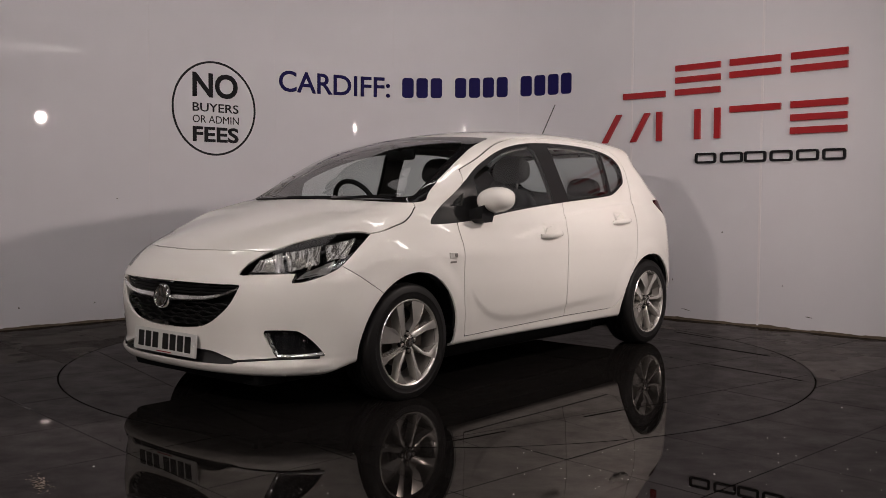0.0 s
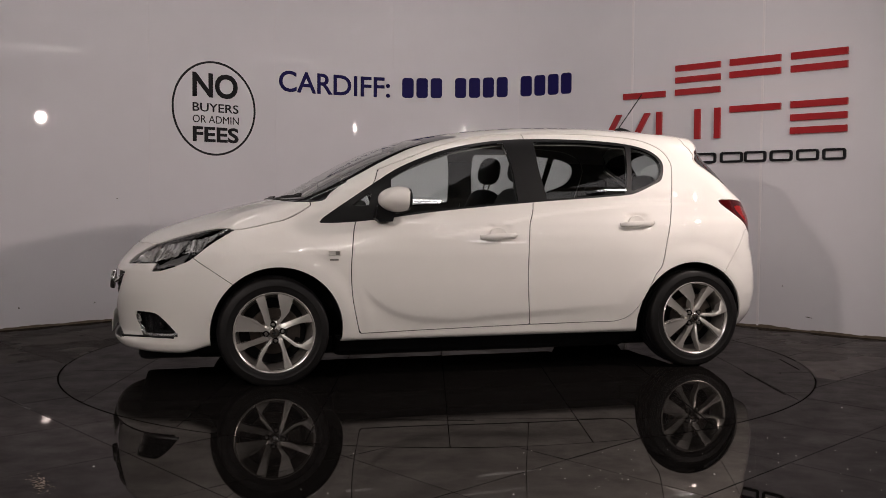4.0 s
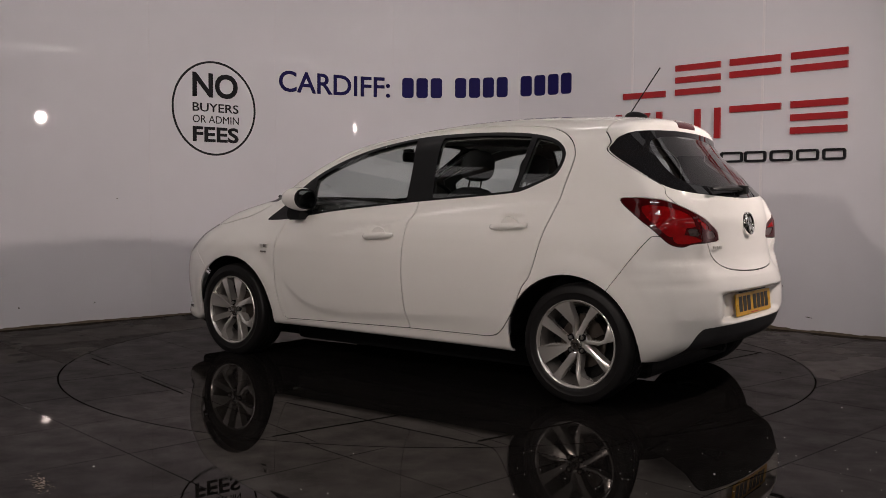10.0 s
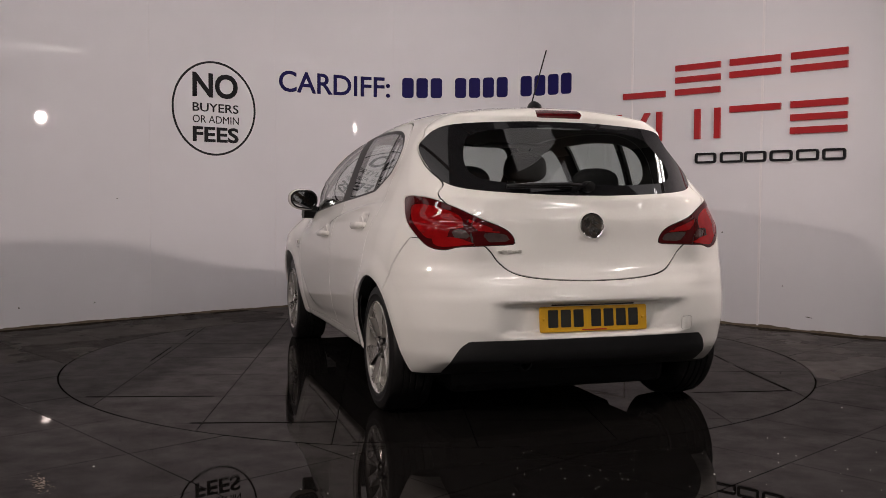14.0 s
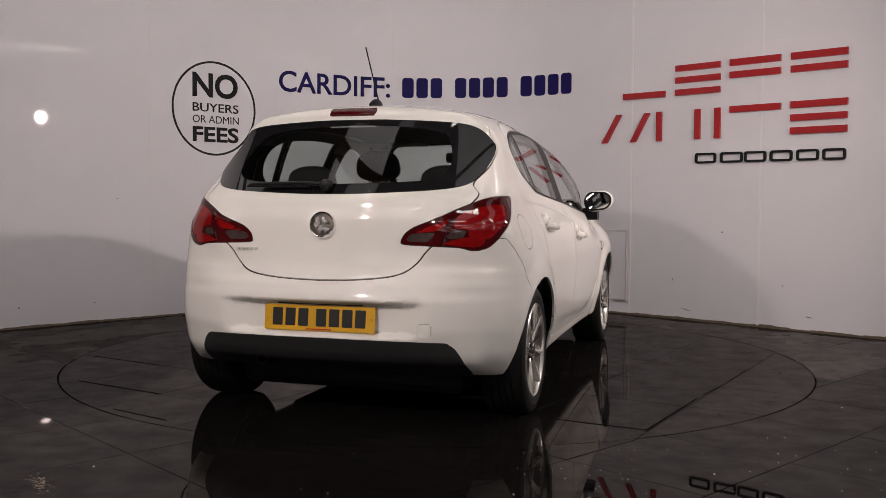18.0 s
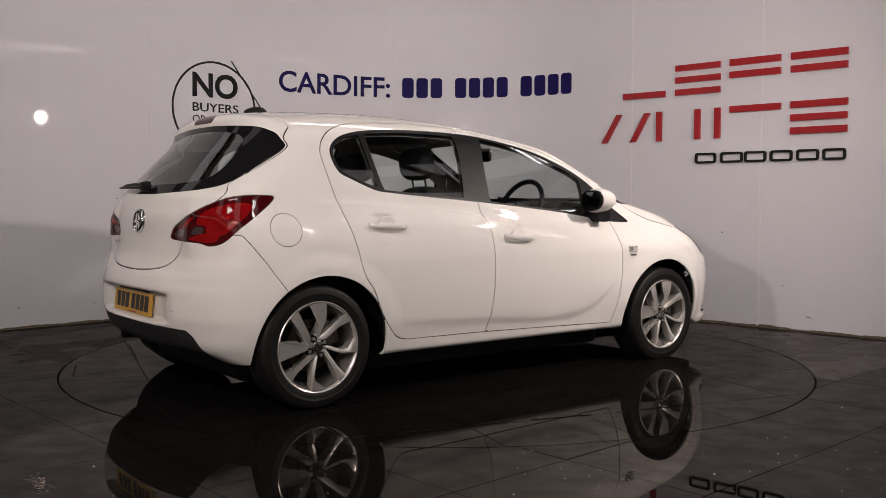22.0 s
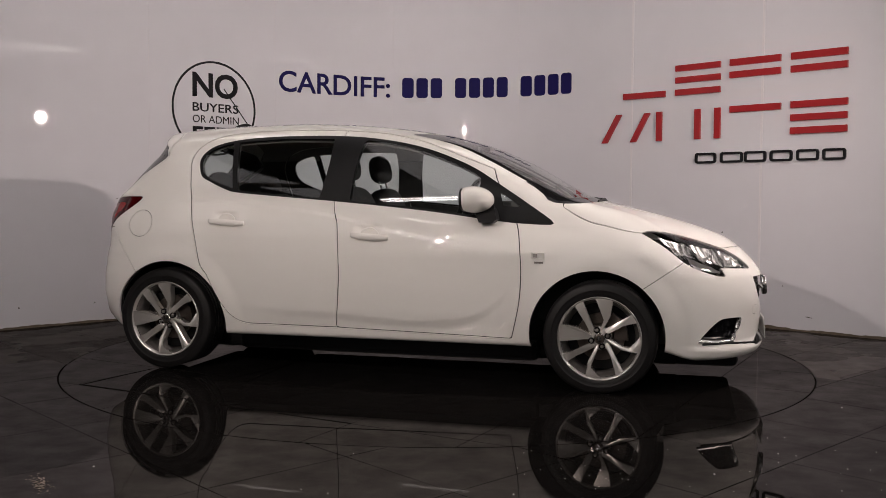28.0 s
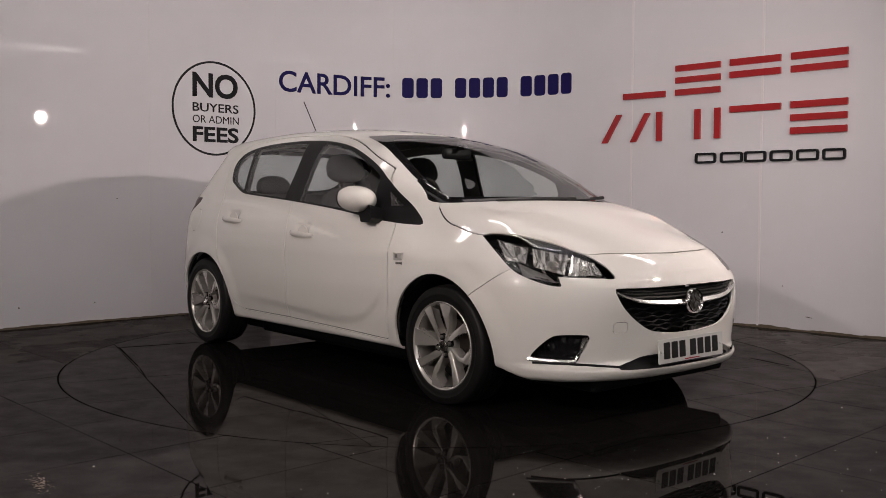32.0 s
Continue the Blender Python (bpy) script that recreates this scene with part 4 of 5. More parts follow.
left = lambda c: c[:, 1] > 0
right = lambda c: c[:, 1] <= 0
panel(shell, "body_shell", "body", PAINT, car)
panel(shell, "underbody", "under", GRILLE_BLACK, car, flange=0.0, label="black underside")
panel(shell, "panel_gap", "seal", SEAL, car, inset=0.007, flange=0.0, label="dark joints between the panels")
bonnet = panel(shell, "bonnet", "hood", PAINT, car)
front_bumper = panel(shell, "front_bumper", "bumper_front", PAINT, car)
rear_bumper = panel(shell, "rear_bumper", "bumper_rear", PAINT, car)
panel(shell, "tow_cover", "tow_front", PAINT, front_bumper, flange=0.004)
panel(shell, "tow_cover", "tow_rear", PAINT, rear_bumper, flange=0.004)
screen = panel(shell, "windscreen", "screen", SCREEN, car, flange=0.0, label="clear windscreen")
panel(shell, "screen_border", "screen_edge", GLOSS_BLACK, screen, flange=0.0, label="black printed border")
gate = panel(shell, "tailgate", "gate", PAINT, car)
panel(shell, "rear_window", "rear_glass", REAR_WINDOW, gate, flange=0.0, calm="rear", label="tinted rear window")
panel(shell, "window_border", "rear_edge", GLOSS_BLACK, gate, flange=0.0, calm="rear", label="gloss black border")
panel(shell, "brake_light", "stop_lamp", DARK_RED, gate, flange=0.004, label="red high brake light")
panel(shell, "rear_valance", "valance", PLASTIC, car, label="textured black plastic valance")
panel(shell, "fuel_flap", "flap", PAINT, car)
grille = panel(shell, "grille", "grille", GRILLE_BLACK, car, inset=0.055, flange=0.0, label="black grille with chrome bar")
panel(shell, "lower_intake", "intake", PLASTIC, front_bumper, inset=0.035, flange=0.0, label="black lower air intake")
doors = {}
for key, kp in (("left", left), ("right", right)):
    fd = panel(shell, "front_door", "door_front", PAINT, car, keep=kp)
    rd = panel(shell, "rear_door", "door_rear", PAINT, car, keep=kp)
    doors[key] = (fd, rd)
    panel(shell, "window_frame", "trim", TRIM, car, keep=kp, label="black window frame and pillars")
    panel(shell, "side_window", "glass_front", WINDOW, fd, flange=0.0, keep=kp, calm="side")
    panel(shell, "corner_window", "glass_fixed", WINDOW, fd, flange=0.0, keep=kp, calm="side")
    panel(shell, "side_window", "glass_rear", WINDOW, rd, flange=0.0, keep=kp, calm="side")
    panel(shell, "quarter_window", "glass_quarter", WINDOW, rd, flange=0.0, keep=kp, calm="side")
    lamp = panel(shell, "tail_lamp", "tail_lamp", DARK_RED, car, keep=kp, label="dark red tail lamp")
    for nm in ("red_upper", "red_lower", "red_inner"):
        panel(shell, "red_lens", nm, RED_LENS, lamp, inset=0.002, flange=0.0, keep=kp)
    panel(shell, "lamp_joint", "lamp_split", SEAL, lamp, inset=0.004, flange=0.0, keep=kp, label="dark joint across the lamp")
    for nm in ("clear_outer", "clear_inner"):
        panel(shell, "clear_lens", nm, CLEAR_LENS, lamp, inset=0.003, flange=0.0, keep=kp)
    lens = panel(shell, "headlamp", "headlamp", LENS, car, flange=0.0, keep=kp, label="clear headlamp with chrome reflectors")
    panel(shell, "lamp_housing", "headlamp", GLOSS_BLACK, lens, inset=0.045, flange=0.0, keep=kp)
    fog = panel(shell, "fog_lamp", "fog", GLOSS_BLACK, car, inset=0.035, flange=-0.030, keep=kp, label="black recess with chrome edge")
    sy = 1 if key == "left" else -1

    def corner(s, z, inset=0.0):
        """The place on the front corner at s across and z up."""
        y = np.linspace(0.25, 0.90, 260)
        P = np.stack([(y * 0.77 - s) / 0.64, y, np.full(260, z)], 1)
        d = body(P)
        k = int(np.argmin(np.abs(d + np.where(P[:, 0] < 1.3, 9, 0))))
        p = P[k:k + 1]
        g = slope_of(body, p)[0]
        p = p[0] - g * inset
        return Vector((p[0], p[1] * sy, p[2])), Vector((g[0], g[1] * sy, g[2]))

    def lamp_bowl(name, s, z, r, deep, mat, owner, inner=CHROME, stretch=(1, 1, 1)):
        p, g = corner(s, z, deep)
        aim = (Vector((1, 0.25 * sy, 0)) * 0.8 + g * 0.2).normalized()
        m = Matrix.Translation(p) @ aim.to_track_quat("Y", "Z").to_matrix().to_4x4() @ Matrix.Diagonal((*stretch, 1))
        part(name, lathe([(0.0, -0.030), (r * 0.35, -0.028), (r * 0.7, -0.016), (r, 0.008), (r * 1.06, 0.012), (r * 1.10, 0.006)], 28), mat, owner, smooth=True, matrix=m)
        bulb = bmesh.new()
        bmesh.ops.create_uvsphere(bulb, u_segments=16, v_segments=10, radius=r * 0.34)
        part("bulb", bulb, inner, owner, smooth=True, matrix=m @ Matrix.Translation((0, -0.012, 0)))

    for nm, quad, flutes, mat in (("reflector", ((-0.852, 0.718), (-0.753, 0.750), (-0.722, 0.664), (-0.885, 0.660)), 3, REFLECTOR), ("reflector", ((-0.738, 0.755), (-0.575, 0.780), (-0.570, 0.700), (-0.705, 0.664)), 4, REFLECTOR),
                                  ("running_light", ((-0.555, 0.785), (-0.415, 0.818), (-0.447, 0.727), (-0.535, 0.712)), 2, REFLECTOR), ("indicator", ((-0.625, 0.664), (-0.500, 0.713), (-0.520, 0.653), (-0.668, 0.628)), 3, SATIN)):
        bm = bmesh.new()
        net = []
        for i in range(19):
            u = i / 18
            row = []
            for j in range(7):
                v = j / 6
                s = (1 - v) * ((1 - u) * quad[0][0] + u * quad[1][0]) + v * ((1 - u) * quad[3][0] + u * quad[2][0])
                z = (1 - v) * ((1 - u) * quad[0][1] + u * quad[1][1]) + v * ((1 - u) * quad[3][1] + u * quad[2][1])
                deep = 0.010 + 0.020 * (16 * u * (1 - u) * v * (1 - v)) ** 0.6 + 0.004 * abs(math.sin(math.pi * flutes * u)) + 0.003 * math.sin(9 * v + 5 * u)
                row.append(bm.verts.new(corner(s, z, deep)[0]))
            net.append(row)
        for p, q in zip(net, net[1:]):
            for j in range(6):
                bm.faces.new((p[j], q[j], q[j + 1], p[j + 1]))
        part(nm, bm, mat, lens, smooth=True)
    lamp_bowl("bulb_cup", -0.80, 0.690, 0.022, 0.024, REFLECTOR, lens)
    lamp_bowl("bulb_cup", -0.655, 0.710, 0.026, 0.026, REFLECTOR, lens, CHROME)
    for poly in ([(-0.90, 0.652), (-0.70, 0.660), (-0.70, 0.666), (-0.90, 0.659)], [(-0.80, 0.728), (-0.62, 0.765), (-0.62, 0.772), (-0.80, 0.735)], [(-0.765, 0.660), (-0.735, 0.663), (-0.745, 0.738), (-0.772, 0.728)],
                 [(-0.625, 0.668), (-0.610, 0.672), (-0.585, 0.775), (-0.605, 0.770)], [(-0.68, 0.632), (-0.57, 0.655), (-0.57, 0.660), (-0.68, 0.638)]):
        bm = bmesh.new()
        for dp in (0.022, 0.034):
            for s, z in poly:
                bm.verts.new(corner(s, z, dp)[0])
        bm.verts.ensure_lookup_table()
        n = len(poly)
        bm.faces.new(bm.verts[:n])
        bm.faces.new(bm.verts[n:])
        for k in range(n):
            bm.faces.new((bm.verts[k], bm.verts[(k + 1) % n], bm.verts[n + (k + 1) % n], bm.verts[n + k]))
        part("lamp_bezel", bm, REFLECTOR, lens)
    # fog lamp and its chrome edge
    lamp_bowl("fog_bulb", -0.635, 0.335, 0.026, 0.026, GLOSS_BLACK, fog, CHROME)
    bm = bmesh.new()
    tube(bm, [corner(s, z, 0.006)[0] for s, z in ((-0.545, 0.276), (-0.62, 0.271), (-0.70, 0.270), (-0.752, 0.272), (-0.768, 0.295), (-0.785, 0.335), (-0.797, 0.365), (-0.795, 0.378))], 0.012, 8)
    part("chrome_edge", bm, REFLECTOR, fog, smooth=True)

    # dark slot between the fog lamp and the lip
    bm = bmesh.new()
    tube(bm, [settle(body, np.array([[x, y, z]]), 6)[0] * (1, sy, 1) for x, y, z in ((2.046, 0.445, 0.244), (1.994, 0.538, 0.253), (1.928, 0.623, 0.260), (1.85, 0.69, 0.262), (1.77, 0.735, 0.262))], 0.006, 8)
    part("lip_slot", bm, GRILLE_BLACK, front_bumper, smooth=True)

    # mirror
    ball = bmesh.new()
    bmesh.ops.create_uvsphere(ball, u_segments=32, v_segments=20, radius=1.0)
    for v in ball.verts:
        x, y, z = v.co
        k = 1 / max((abs(x) ** 2.45 + abs(y) ** 2.45 + abs(z) ** 2.2) ** (1 / 2.4), 1e-6)
        x, y, z = x * k, y * k, z * k
        x = max(x, -0.55)
        v.co = (0.608 + (0.098 if x > 0 else 0.105) * x - 0.012 * (y + 1) * 0.5, sy * (0.876 + 0.096 * y), 1.000 + 0.074 * z * (1 - 0.16 * max(x, 0)) * (1 - 0.10 * (y + 1) * 0.5) + 0.006 * y)
    mir = part("wing_mirror", ball, PAINT, car, smooth=True)
    back = lambda u, v, h: Vector((0.548 - 0.012 * (u / 0.1 + 1) * 0.5 - h, sy * (0.876 + u), 0.999 + v * (1 - 0.09 * (u / 0.1 + 1)) + 0.06 * u))
    g = bmesh.new()
    prism(g, rounded(-0.088, 0.088, -0.066, 0.066, 0.060, 9), -0.022, 0.004, back)
    part("mirror_rim", g, TRIM, mir, "black mirror rim")
    g = bmesh.new()
    prism(g, rounded(-0.077, 0.077, -0.055, 0.055, 0.050, 9), 0.002, 0.0065, back)
    part("mirror_glass", g, MIRROR, mir, "mirror glass")
    g = bmesh.new()
    prism(g, [(0.60, 0.905), (0.62, 0.876), (0.69, 0.872), (0.715, 0.895), (0.70, 0.945), (0.61, 0.95)], 0.765, 0.865, lambda u, v, h: Vector((u, sy * h, v + 0.25 * (h - 0.765) * (1 if v > 0.9 else 0.1))))
    part("mirror_arm", g, TRIM, mir, "black mirror arm")

    # door handles
    for owner, x0, x1, zz in ((fd, -0.105, 0.112, 0.796), (rd, -0.972, -0.752, 0.865)):
        bm = bmesh.new()
        cx, hl = (x0 + x1) / 2, (x1 - x0) / 2
        ring_pts = []
        for k in range(17):
            u = -1 + 2 * k / 16
            xx = cx + hl * u
            yb = float(HALF(zz) * PLAN(xx))
            lift = 0.030 * (1 - abs(u) ** 5) + 0.004
            hh = 0.017 * (1 - 0.35 * abs(u) ** 3)
            zc = zz + 0.006 * (-u)
            ring_pts.append([bm.verts.new((xx, sy * (yb + lift + o), zc + h)) for o, h in ((0.0, -hh), (0.008, -hh * 0.5), (0.009, hh * 0.3), (0.003, hh), (-0.008, hh * 0.9), (-0.010, -hh * 0.8))])
        for a, b in zip(ring_pts, ring_pts[1:]):
            for k in range(6):
                bm.faces.new((a[k], a[(k + 1) % 6], b[(k + 1) % 6], b[k]))
        bm.faces.new(ring_pts[0])
        bm.faces.new(ring_pts[-1][::-1])
        part("door_handle", bm, PAINT, owner, smooth=True)
        part("handle_cup", lathe([(0.044, -0.004), (0.042, 0.0012), (0.039, 0.0016), (0.035, 0.0008), (0.0, 0.0004)], 36), PAINT, owner, smooth=True, matrix=Matrix.Translation((cx, sy * float(HALF(zz + 0.008) * PLAN(cx)), zz + 0.008)) @ Matrix.Diagonal((1.2, sy, 0.95, 1)))

    # small badge on the wing, and the plain word-bar under it
    yb = 0.8545
    bm = bmesh.new()
    box(bm, 0.902, 0.968, sy * (yb - 0.006), sy * (yb + 0.004), 0.693, 0.724, 0.003)
    bd = part("wing_badge", bm, BADGE, car, "small chrome badge")
    bm = bmesh.new()
    box(bm, 0.910, 0.932, sy * (yb + 0.002), sy * (yb + 0.0055), 0.699, 0.718)
    part("badge_mark", bm, STEEL, bd)
    bm = bmesh.new()
    box(bm, 0.915, 0.962, sy * (yb - 0.004), sy * (yb + 0.003), 0.668, 0.678, 0.001)
    part("word_bar", bm, STEEL, car)

# inside lining, seen through the windows
for labels, lo, hi, mat, nm in ((("body", "door_front", "door_rear", "trim", "gate", "bumper_rear"), 0.30, 1.285, LINER, "interior_lining"), (("body", "trim", "door_front", "door_rear"), 1.285, 1.6, HEADLINING, "headlining")):
    panel(shell, nm, labels, mat, car, inset=0.028, flange=0.0, keep=lambda c: (c[:, 2] > lo) & (c[:, 2] <= hi) & (c[:, 0] < 0.95) & (c[:, 0] > -1.75))


def nose_x(y, z):
    return float(NOSE(np.array(z))) - 0.15 * y * y - 0.70 * y ** 4


# grille bars
def grille_half(z):
    return float(np.interp(z, [0.377, 0.40, 0.442, 0.512, 0.592, 0.60], [0.10, 0.27, 0.36, 0.44, 0.475, 0.46]))


for z in (0.548, 0.563, 0.578):
    bm = bmesh.new()
    w = grille_half(z) - 0.012
    tube(bm, [(nose_x(y, z) - 0.030, y, z + 0.012 * (abs(y) / 0.46) ** 2) for y in np.linspace(-w, w, 25)], 0.0050, 6)
    part("grille_slat", bm, GRILLE_BLACK, grille, smooth=True)
for k, z in enumerate((0.402, 0.422, 0.442, 0.462, 0.482, 0.502)):
    bm = bmesh.new()
    w = grille_half(z) - 0.012
    n = 61
    tube(bm, [(nose_x(y, z) - 0.026 - 0.004 * math.cos(y * 60), y, z + 0.0045 * math.cos(y * 60 + math.pi * (k % 2))) for y in np.linspace(-w, w, n)], 0.0048, 6)
    part("grille_slat", bm, GRILLE_BLACK, grille, smooth=True)
bm = bmesh.new()
rows = []
for y in np.linspace(-0.470, 0.470, 41):
    u = abs(y) / 0.47
    zc = 0.520 + 0.012 * u + 0.052 * u ** 5
    h = 0.0135 * (1 - 0.55 * u)
    xx = nose_x(y, zc)
    rows.append([bm.verts.new((xx + o, y, zc + q)) for o, q in ((-0.030, -h), (-0.002, -h), (0.003, -0.4 * h), (-0.010, h), (-0.034, h))])
for a, b in zip(rows, rows[1:]):
    for k in range(4):
        bm.faces.new((a[k], a[k + 1], b[k + 1], b[k]))
part("chrome_bar", bm, REFLECTOR, grille, smooth=True)


def emblem(x, z, r, face, owner):
    """Round chrome emblem with a plain raised shape."""
    m = Matrix.Translation((x, 0, z)) @ Euler((0, 0, radians(-90 if face > 0 else 90))).to_matrix().to_4x4() @ Euler((radians(6 if face > 0 else 8), 0, 0)).to_matrix().to_4x4()
    e = part("emblem", lathe([(0.0, 0.002), (r * 0.6, 0.002), (r * 0.82, 0.0), (r * 0.86, 0.004), (r * 0.93, 0.008), (r * 0.98, 0.004), (r * 0.98, -0.012), (0, -0.012)], 40), BRAKE, owner, "round chrome emblem with a dark ground", smooth=True, matrix=m)
    part("emblem_ring", lathe([(r * 0.80, 0.002), (r * 0.86, 0.011), (r * 0.94, 0.013), (r * 1.01, 0.006), (r * 1.02, -0.01)], 40), CHROME, e, "chrome ring", smooth=True)
    for shape in (((-0.62, -0.30), (-0.30, -0.62), (-0.12, -0.30), (0.10, -0.68), (0.34, -0.40), (0.20, -0.06), (-0.06, 0.02), (-0.30, -0.10)), ((-0.58, 0.18), (-0.30, 0.02), (-0.05, 0.14), (0.06, 0.42), (-0.14, 0.70), (-0.26, 0.40)), ((0.16, 0.04), (0.42, -0.22), (0.68, 0.02), (0.46, 0.20), (0.60, 0.44), (0.26, 0.66), (0.20, 0.30))):
        bm = bmesh.new()
        prism(bm, [(r * a, r * b) for a, b in shape], 0.001, 0.010, lambda u, v, h: Vector((u, h, v)))
        part("emblem_relief", bm, CHROME, e)


emblem(2.122, 0.524, 0.058, 1, grille)
emblem(-1.806, 0.883, 0.060, -1, gate)


# number plates, their characters plain bars
def plate(x, z, face, mat, owner, lean):
    m = Matrix.Translation((x, 0, z)) @ Euler((0, radians(lean), 0)).to_matrix().to_4x4()
    bm = bmesh.new()
    prism(bm, rounded(-0.26, 0.26, -0.0555, 0.0555, 0.008), 0.0, 0.005 * face, lambda u, v, h: Vector((h, u, v)))
    p = part("number_plate", bm, mat, owner, "yellow number plate with black bars" if face < 0 else "white number plate with black bars", matrix=m)
    y = -0.217
    for k in range(7):
        if k == 4:
            y += 0.024
        bm = bmesh.new()
        prism(bm, rounded(y, y + 0.048, -0.036, 0.041, 0.004, 2), 0.0052 * face, 0.0060 * face, lambda u, v, h: Vector((h, -u * face, v)))
        part("bar", bm, PLATE_INK, p)
        y += 0.061
    for sy in (-1, 1):
        part("screw", lathe([(0.0, 0.0095), (0.005, 0.009), (0.007, 0.005)], 12, axis="y"), mat, p, matrix=Matrix.Translation((0, sy * 0.240, 0)) @ Euler((0, 0, radians(-90 if face > 0 else 90))).to_matrix().to_4x4())
    bm = bmesh.new()
    box(bm, 0.0052 * face, 0.0058 * face, -0.06, 0.06, -0.051, -0.046)
    part("bar", bm, SIGN_RED, p)


plate(2.108, 0.300, 1, PLATE_WHITE, front_bumper, -4)
plate(-1.840, 0.478, -1, PLATE_YELLOW, rear_bumper, 6)
bm = bmesh.new()
box(bm, -1.8385, -1.800, -0.20, 0.20, 0.536, 0.548, 0.002)
part("plate_lamp_strip", bm, PLASTIC, rear_bumper)
bm = bmesh.new()
for k in range(5):
    box(bm, -1.792, -1.786, 0.434 - 0.023 * k - 0.017, 0.434 - 0.023 * k, 0.765, 0.779, 0.0015)
part("word_bar", bm, BADGE, gate, "chrome bars in place of the model name")

# rear wiper, sticker, tow cover, exhaust, aerial
bm = bmesh.new()
tube(bm, [(-1.772, 0.00, 1.058), (-1.785, 0.10, 1.066), (-1.775, 0.26, 1.062), (-1.752, 0.38, 1.056)], 0.009, 8)
box(bm, -1.775, -1.752, 0.08, 0.385, 1.046, 1.056, 0.002)
wiper = part("rear_wiper", bm, TRIM, gate, smooth=True)
part("wiper_pivot", lathe([(0.0, 0.03), (0.022, 0.026), (0.026, 0.0), (0.026, -0.02)], 20), TRIM, wiper, smooth=True, matrix=Matrix.Translation((-1.772, 0, 1.056)) @ Euler((0, 0, radians(90))).to_matrix().to_4x4())
bm = bmesh.new()
box(bm, -1.483, -1.481, -0.115, 0.115, -0.011, 0.011)
part("window_sticker", bm, PLATE_WHITE, gate, "small pale sticker", matrix=Matrix.Translation((0.022, 0, 1.343)))
part("exhaust", lathe([(0.024, 0.0), (0.027, 0.0), (0.027, 0.30), (0.024, 0.30)], 20, axis="y"), TRIM, car, smooth=True, matrix=Matrix.Translation((-1.795, 0.30, 0.278)) @ Euler((0, 0, radians(-90))).to_matrix().to_4x4())
aerial = new("aerial")
aerial.parent = car
tagged(aerial, "black roof aerial")
bm = bmesh.new()
tube(bm, [(-1.125, 0, 1.480), (-1.304, 0, 1.728)], 0.0035, 8)
part("rod", bm, TRIM, aerial)
bm = bmesh.new()
bmesh.ops.create_uvsphere(bm, u_segments=20, v_segments=12, radius=1.0)
for v in bm.verts:
    x, y, z = v.co
    v.co = (-1.165 + 0.070 * x, 0.028 * y * (1 - 0.3 * max(z, 0)), 1.462 + 0.034 * z + 0.010 * x * max(z, 0))
part("foot", bm, TRIM, aerial, smooth=True)

# windscreen wipers on the scuttle
for pts in ([(1.205, -0.42, 0.996), (1.205, -0.15, 1.003), (1.20, 0.20, 1.006)], [(1.215, 0.10, 0.996), (1.175, 0.36, 1.006), (1.085, 0.58, 1.016)]):
    bm = bmesh.new()
    tube(bm, pts, 0.006, 6)
    tube(bm, [(p[0] - 0.004, p[1], p[2] + 0.008) for p in pts[1:]], 0.004, 6)
    part("wiper", bm, TRIM, car, smooth=True)


def pad(hx, hy, hz, sharp=2.7):
    """A stuffed block with full, rounded sides."""
    bm = bmesh.new()
    bmesh.ops.create_uvsphere(bm, u_segments=28, v_segments=18, radius=1.0)
    for v in bm.verts:
        x, y, z = v.co
        k = 1 / (abs(x) ** sharp + abs(y) ** sharp + abs(z) ** sharp) ** (1 / sharp)
        v.co = (hx * x * k, hy * y * k * (1 - 0.10 * z * k), hz * z * k)
    return bm


# seats and dashboard
def seat(y, x):
    s = new("front_seat")
    s.parent = car
    part("cushion", boxed(x - 0.22, x + 0.30, y - 0.25, y + 0.25, 0.36, 0.56, 0.06), CLOTH, s, smooth=True)
    part("backrest", pad(0.09, 0.25, 0.31, 3.6), CLOTH, s, smooth=True, matrix=pose(x - 0.16, y, 0.49, 0, -15, 0) @ pose(0, 0, 0.29))
    part("headrest", pad(0.058, 0.135, 0.092), CLOTH, s, smooth=True, matrix=pose(x - 0.335, y, 1.200, 0, -12, 0))
    for k in (-0.06, 0.06):
        bm = bmesh.new()
        tube(bm, [(x - 0.295, y + k, 1.02), (x - 0.33, y + k, 1.16)], 0.006, 8)
        part("post", bm, CHROME, s)


seat(0.315, 0.02)
seat(-0.315, 0.02)
rear_seat = new("rear_seat")
rear_seat.parent = car
part("cushion", boxed(-0.98, -0.50, -0.62, 0.62, 0.38, 0.56, 0.06), CLOTH, rear_seat, smooth=True)
part("backrest", boxed(-0.08, 0.08, -0.60, 0.60, 0.0, 0.56, 0.06), CLOTH, rear_seat, smooth=True, matrix=pose(-0.98, 0, 0.50, 0, -18, 0))
for y in (-0.36, 0.36):
    part("headrest", pad(0.05, 0.13, 0.07), CLOTH, rear_seat, smooth=True, matrix=pose(-1.14, y, 1.095, 0, -12, 0))
dash = new("dashboard")
dash.parent = car
bm = bmesh.new()
prism(bm, [(0.56, 0.62), (0.54, 0.84), (0.58, 0.935), (0.66, 0.965), (0.86, 0.955), (1.10, 0.925), (1.10, 0.62)], -0.66, 0.66, lambda u, v, h: Vector((u, h, v)))
part("panel", bm, LINER, dash)
part("binnacle", boxed(0.56, 0.74, -0.52, -0.20, 0.93, 0.995, 0.03), LINER, dash, smooth=True)
sw = new("steering_wheel")
sw.parent = car
wheel_at = pose(0.45, -0.36, 0.955, 0, -65, 0)
bm = bmesh.new()
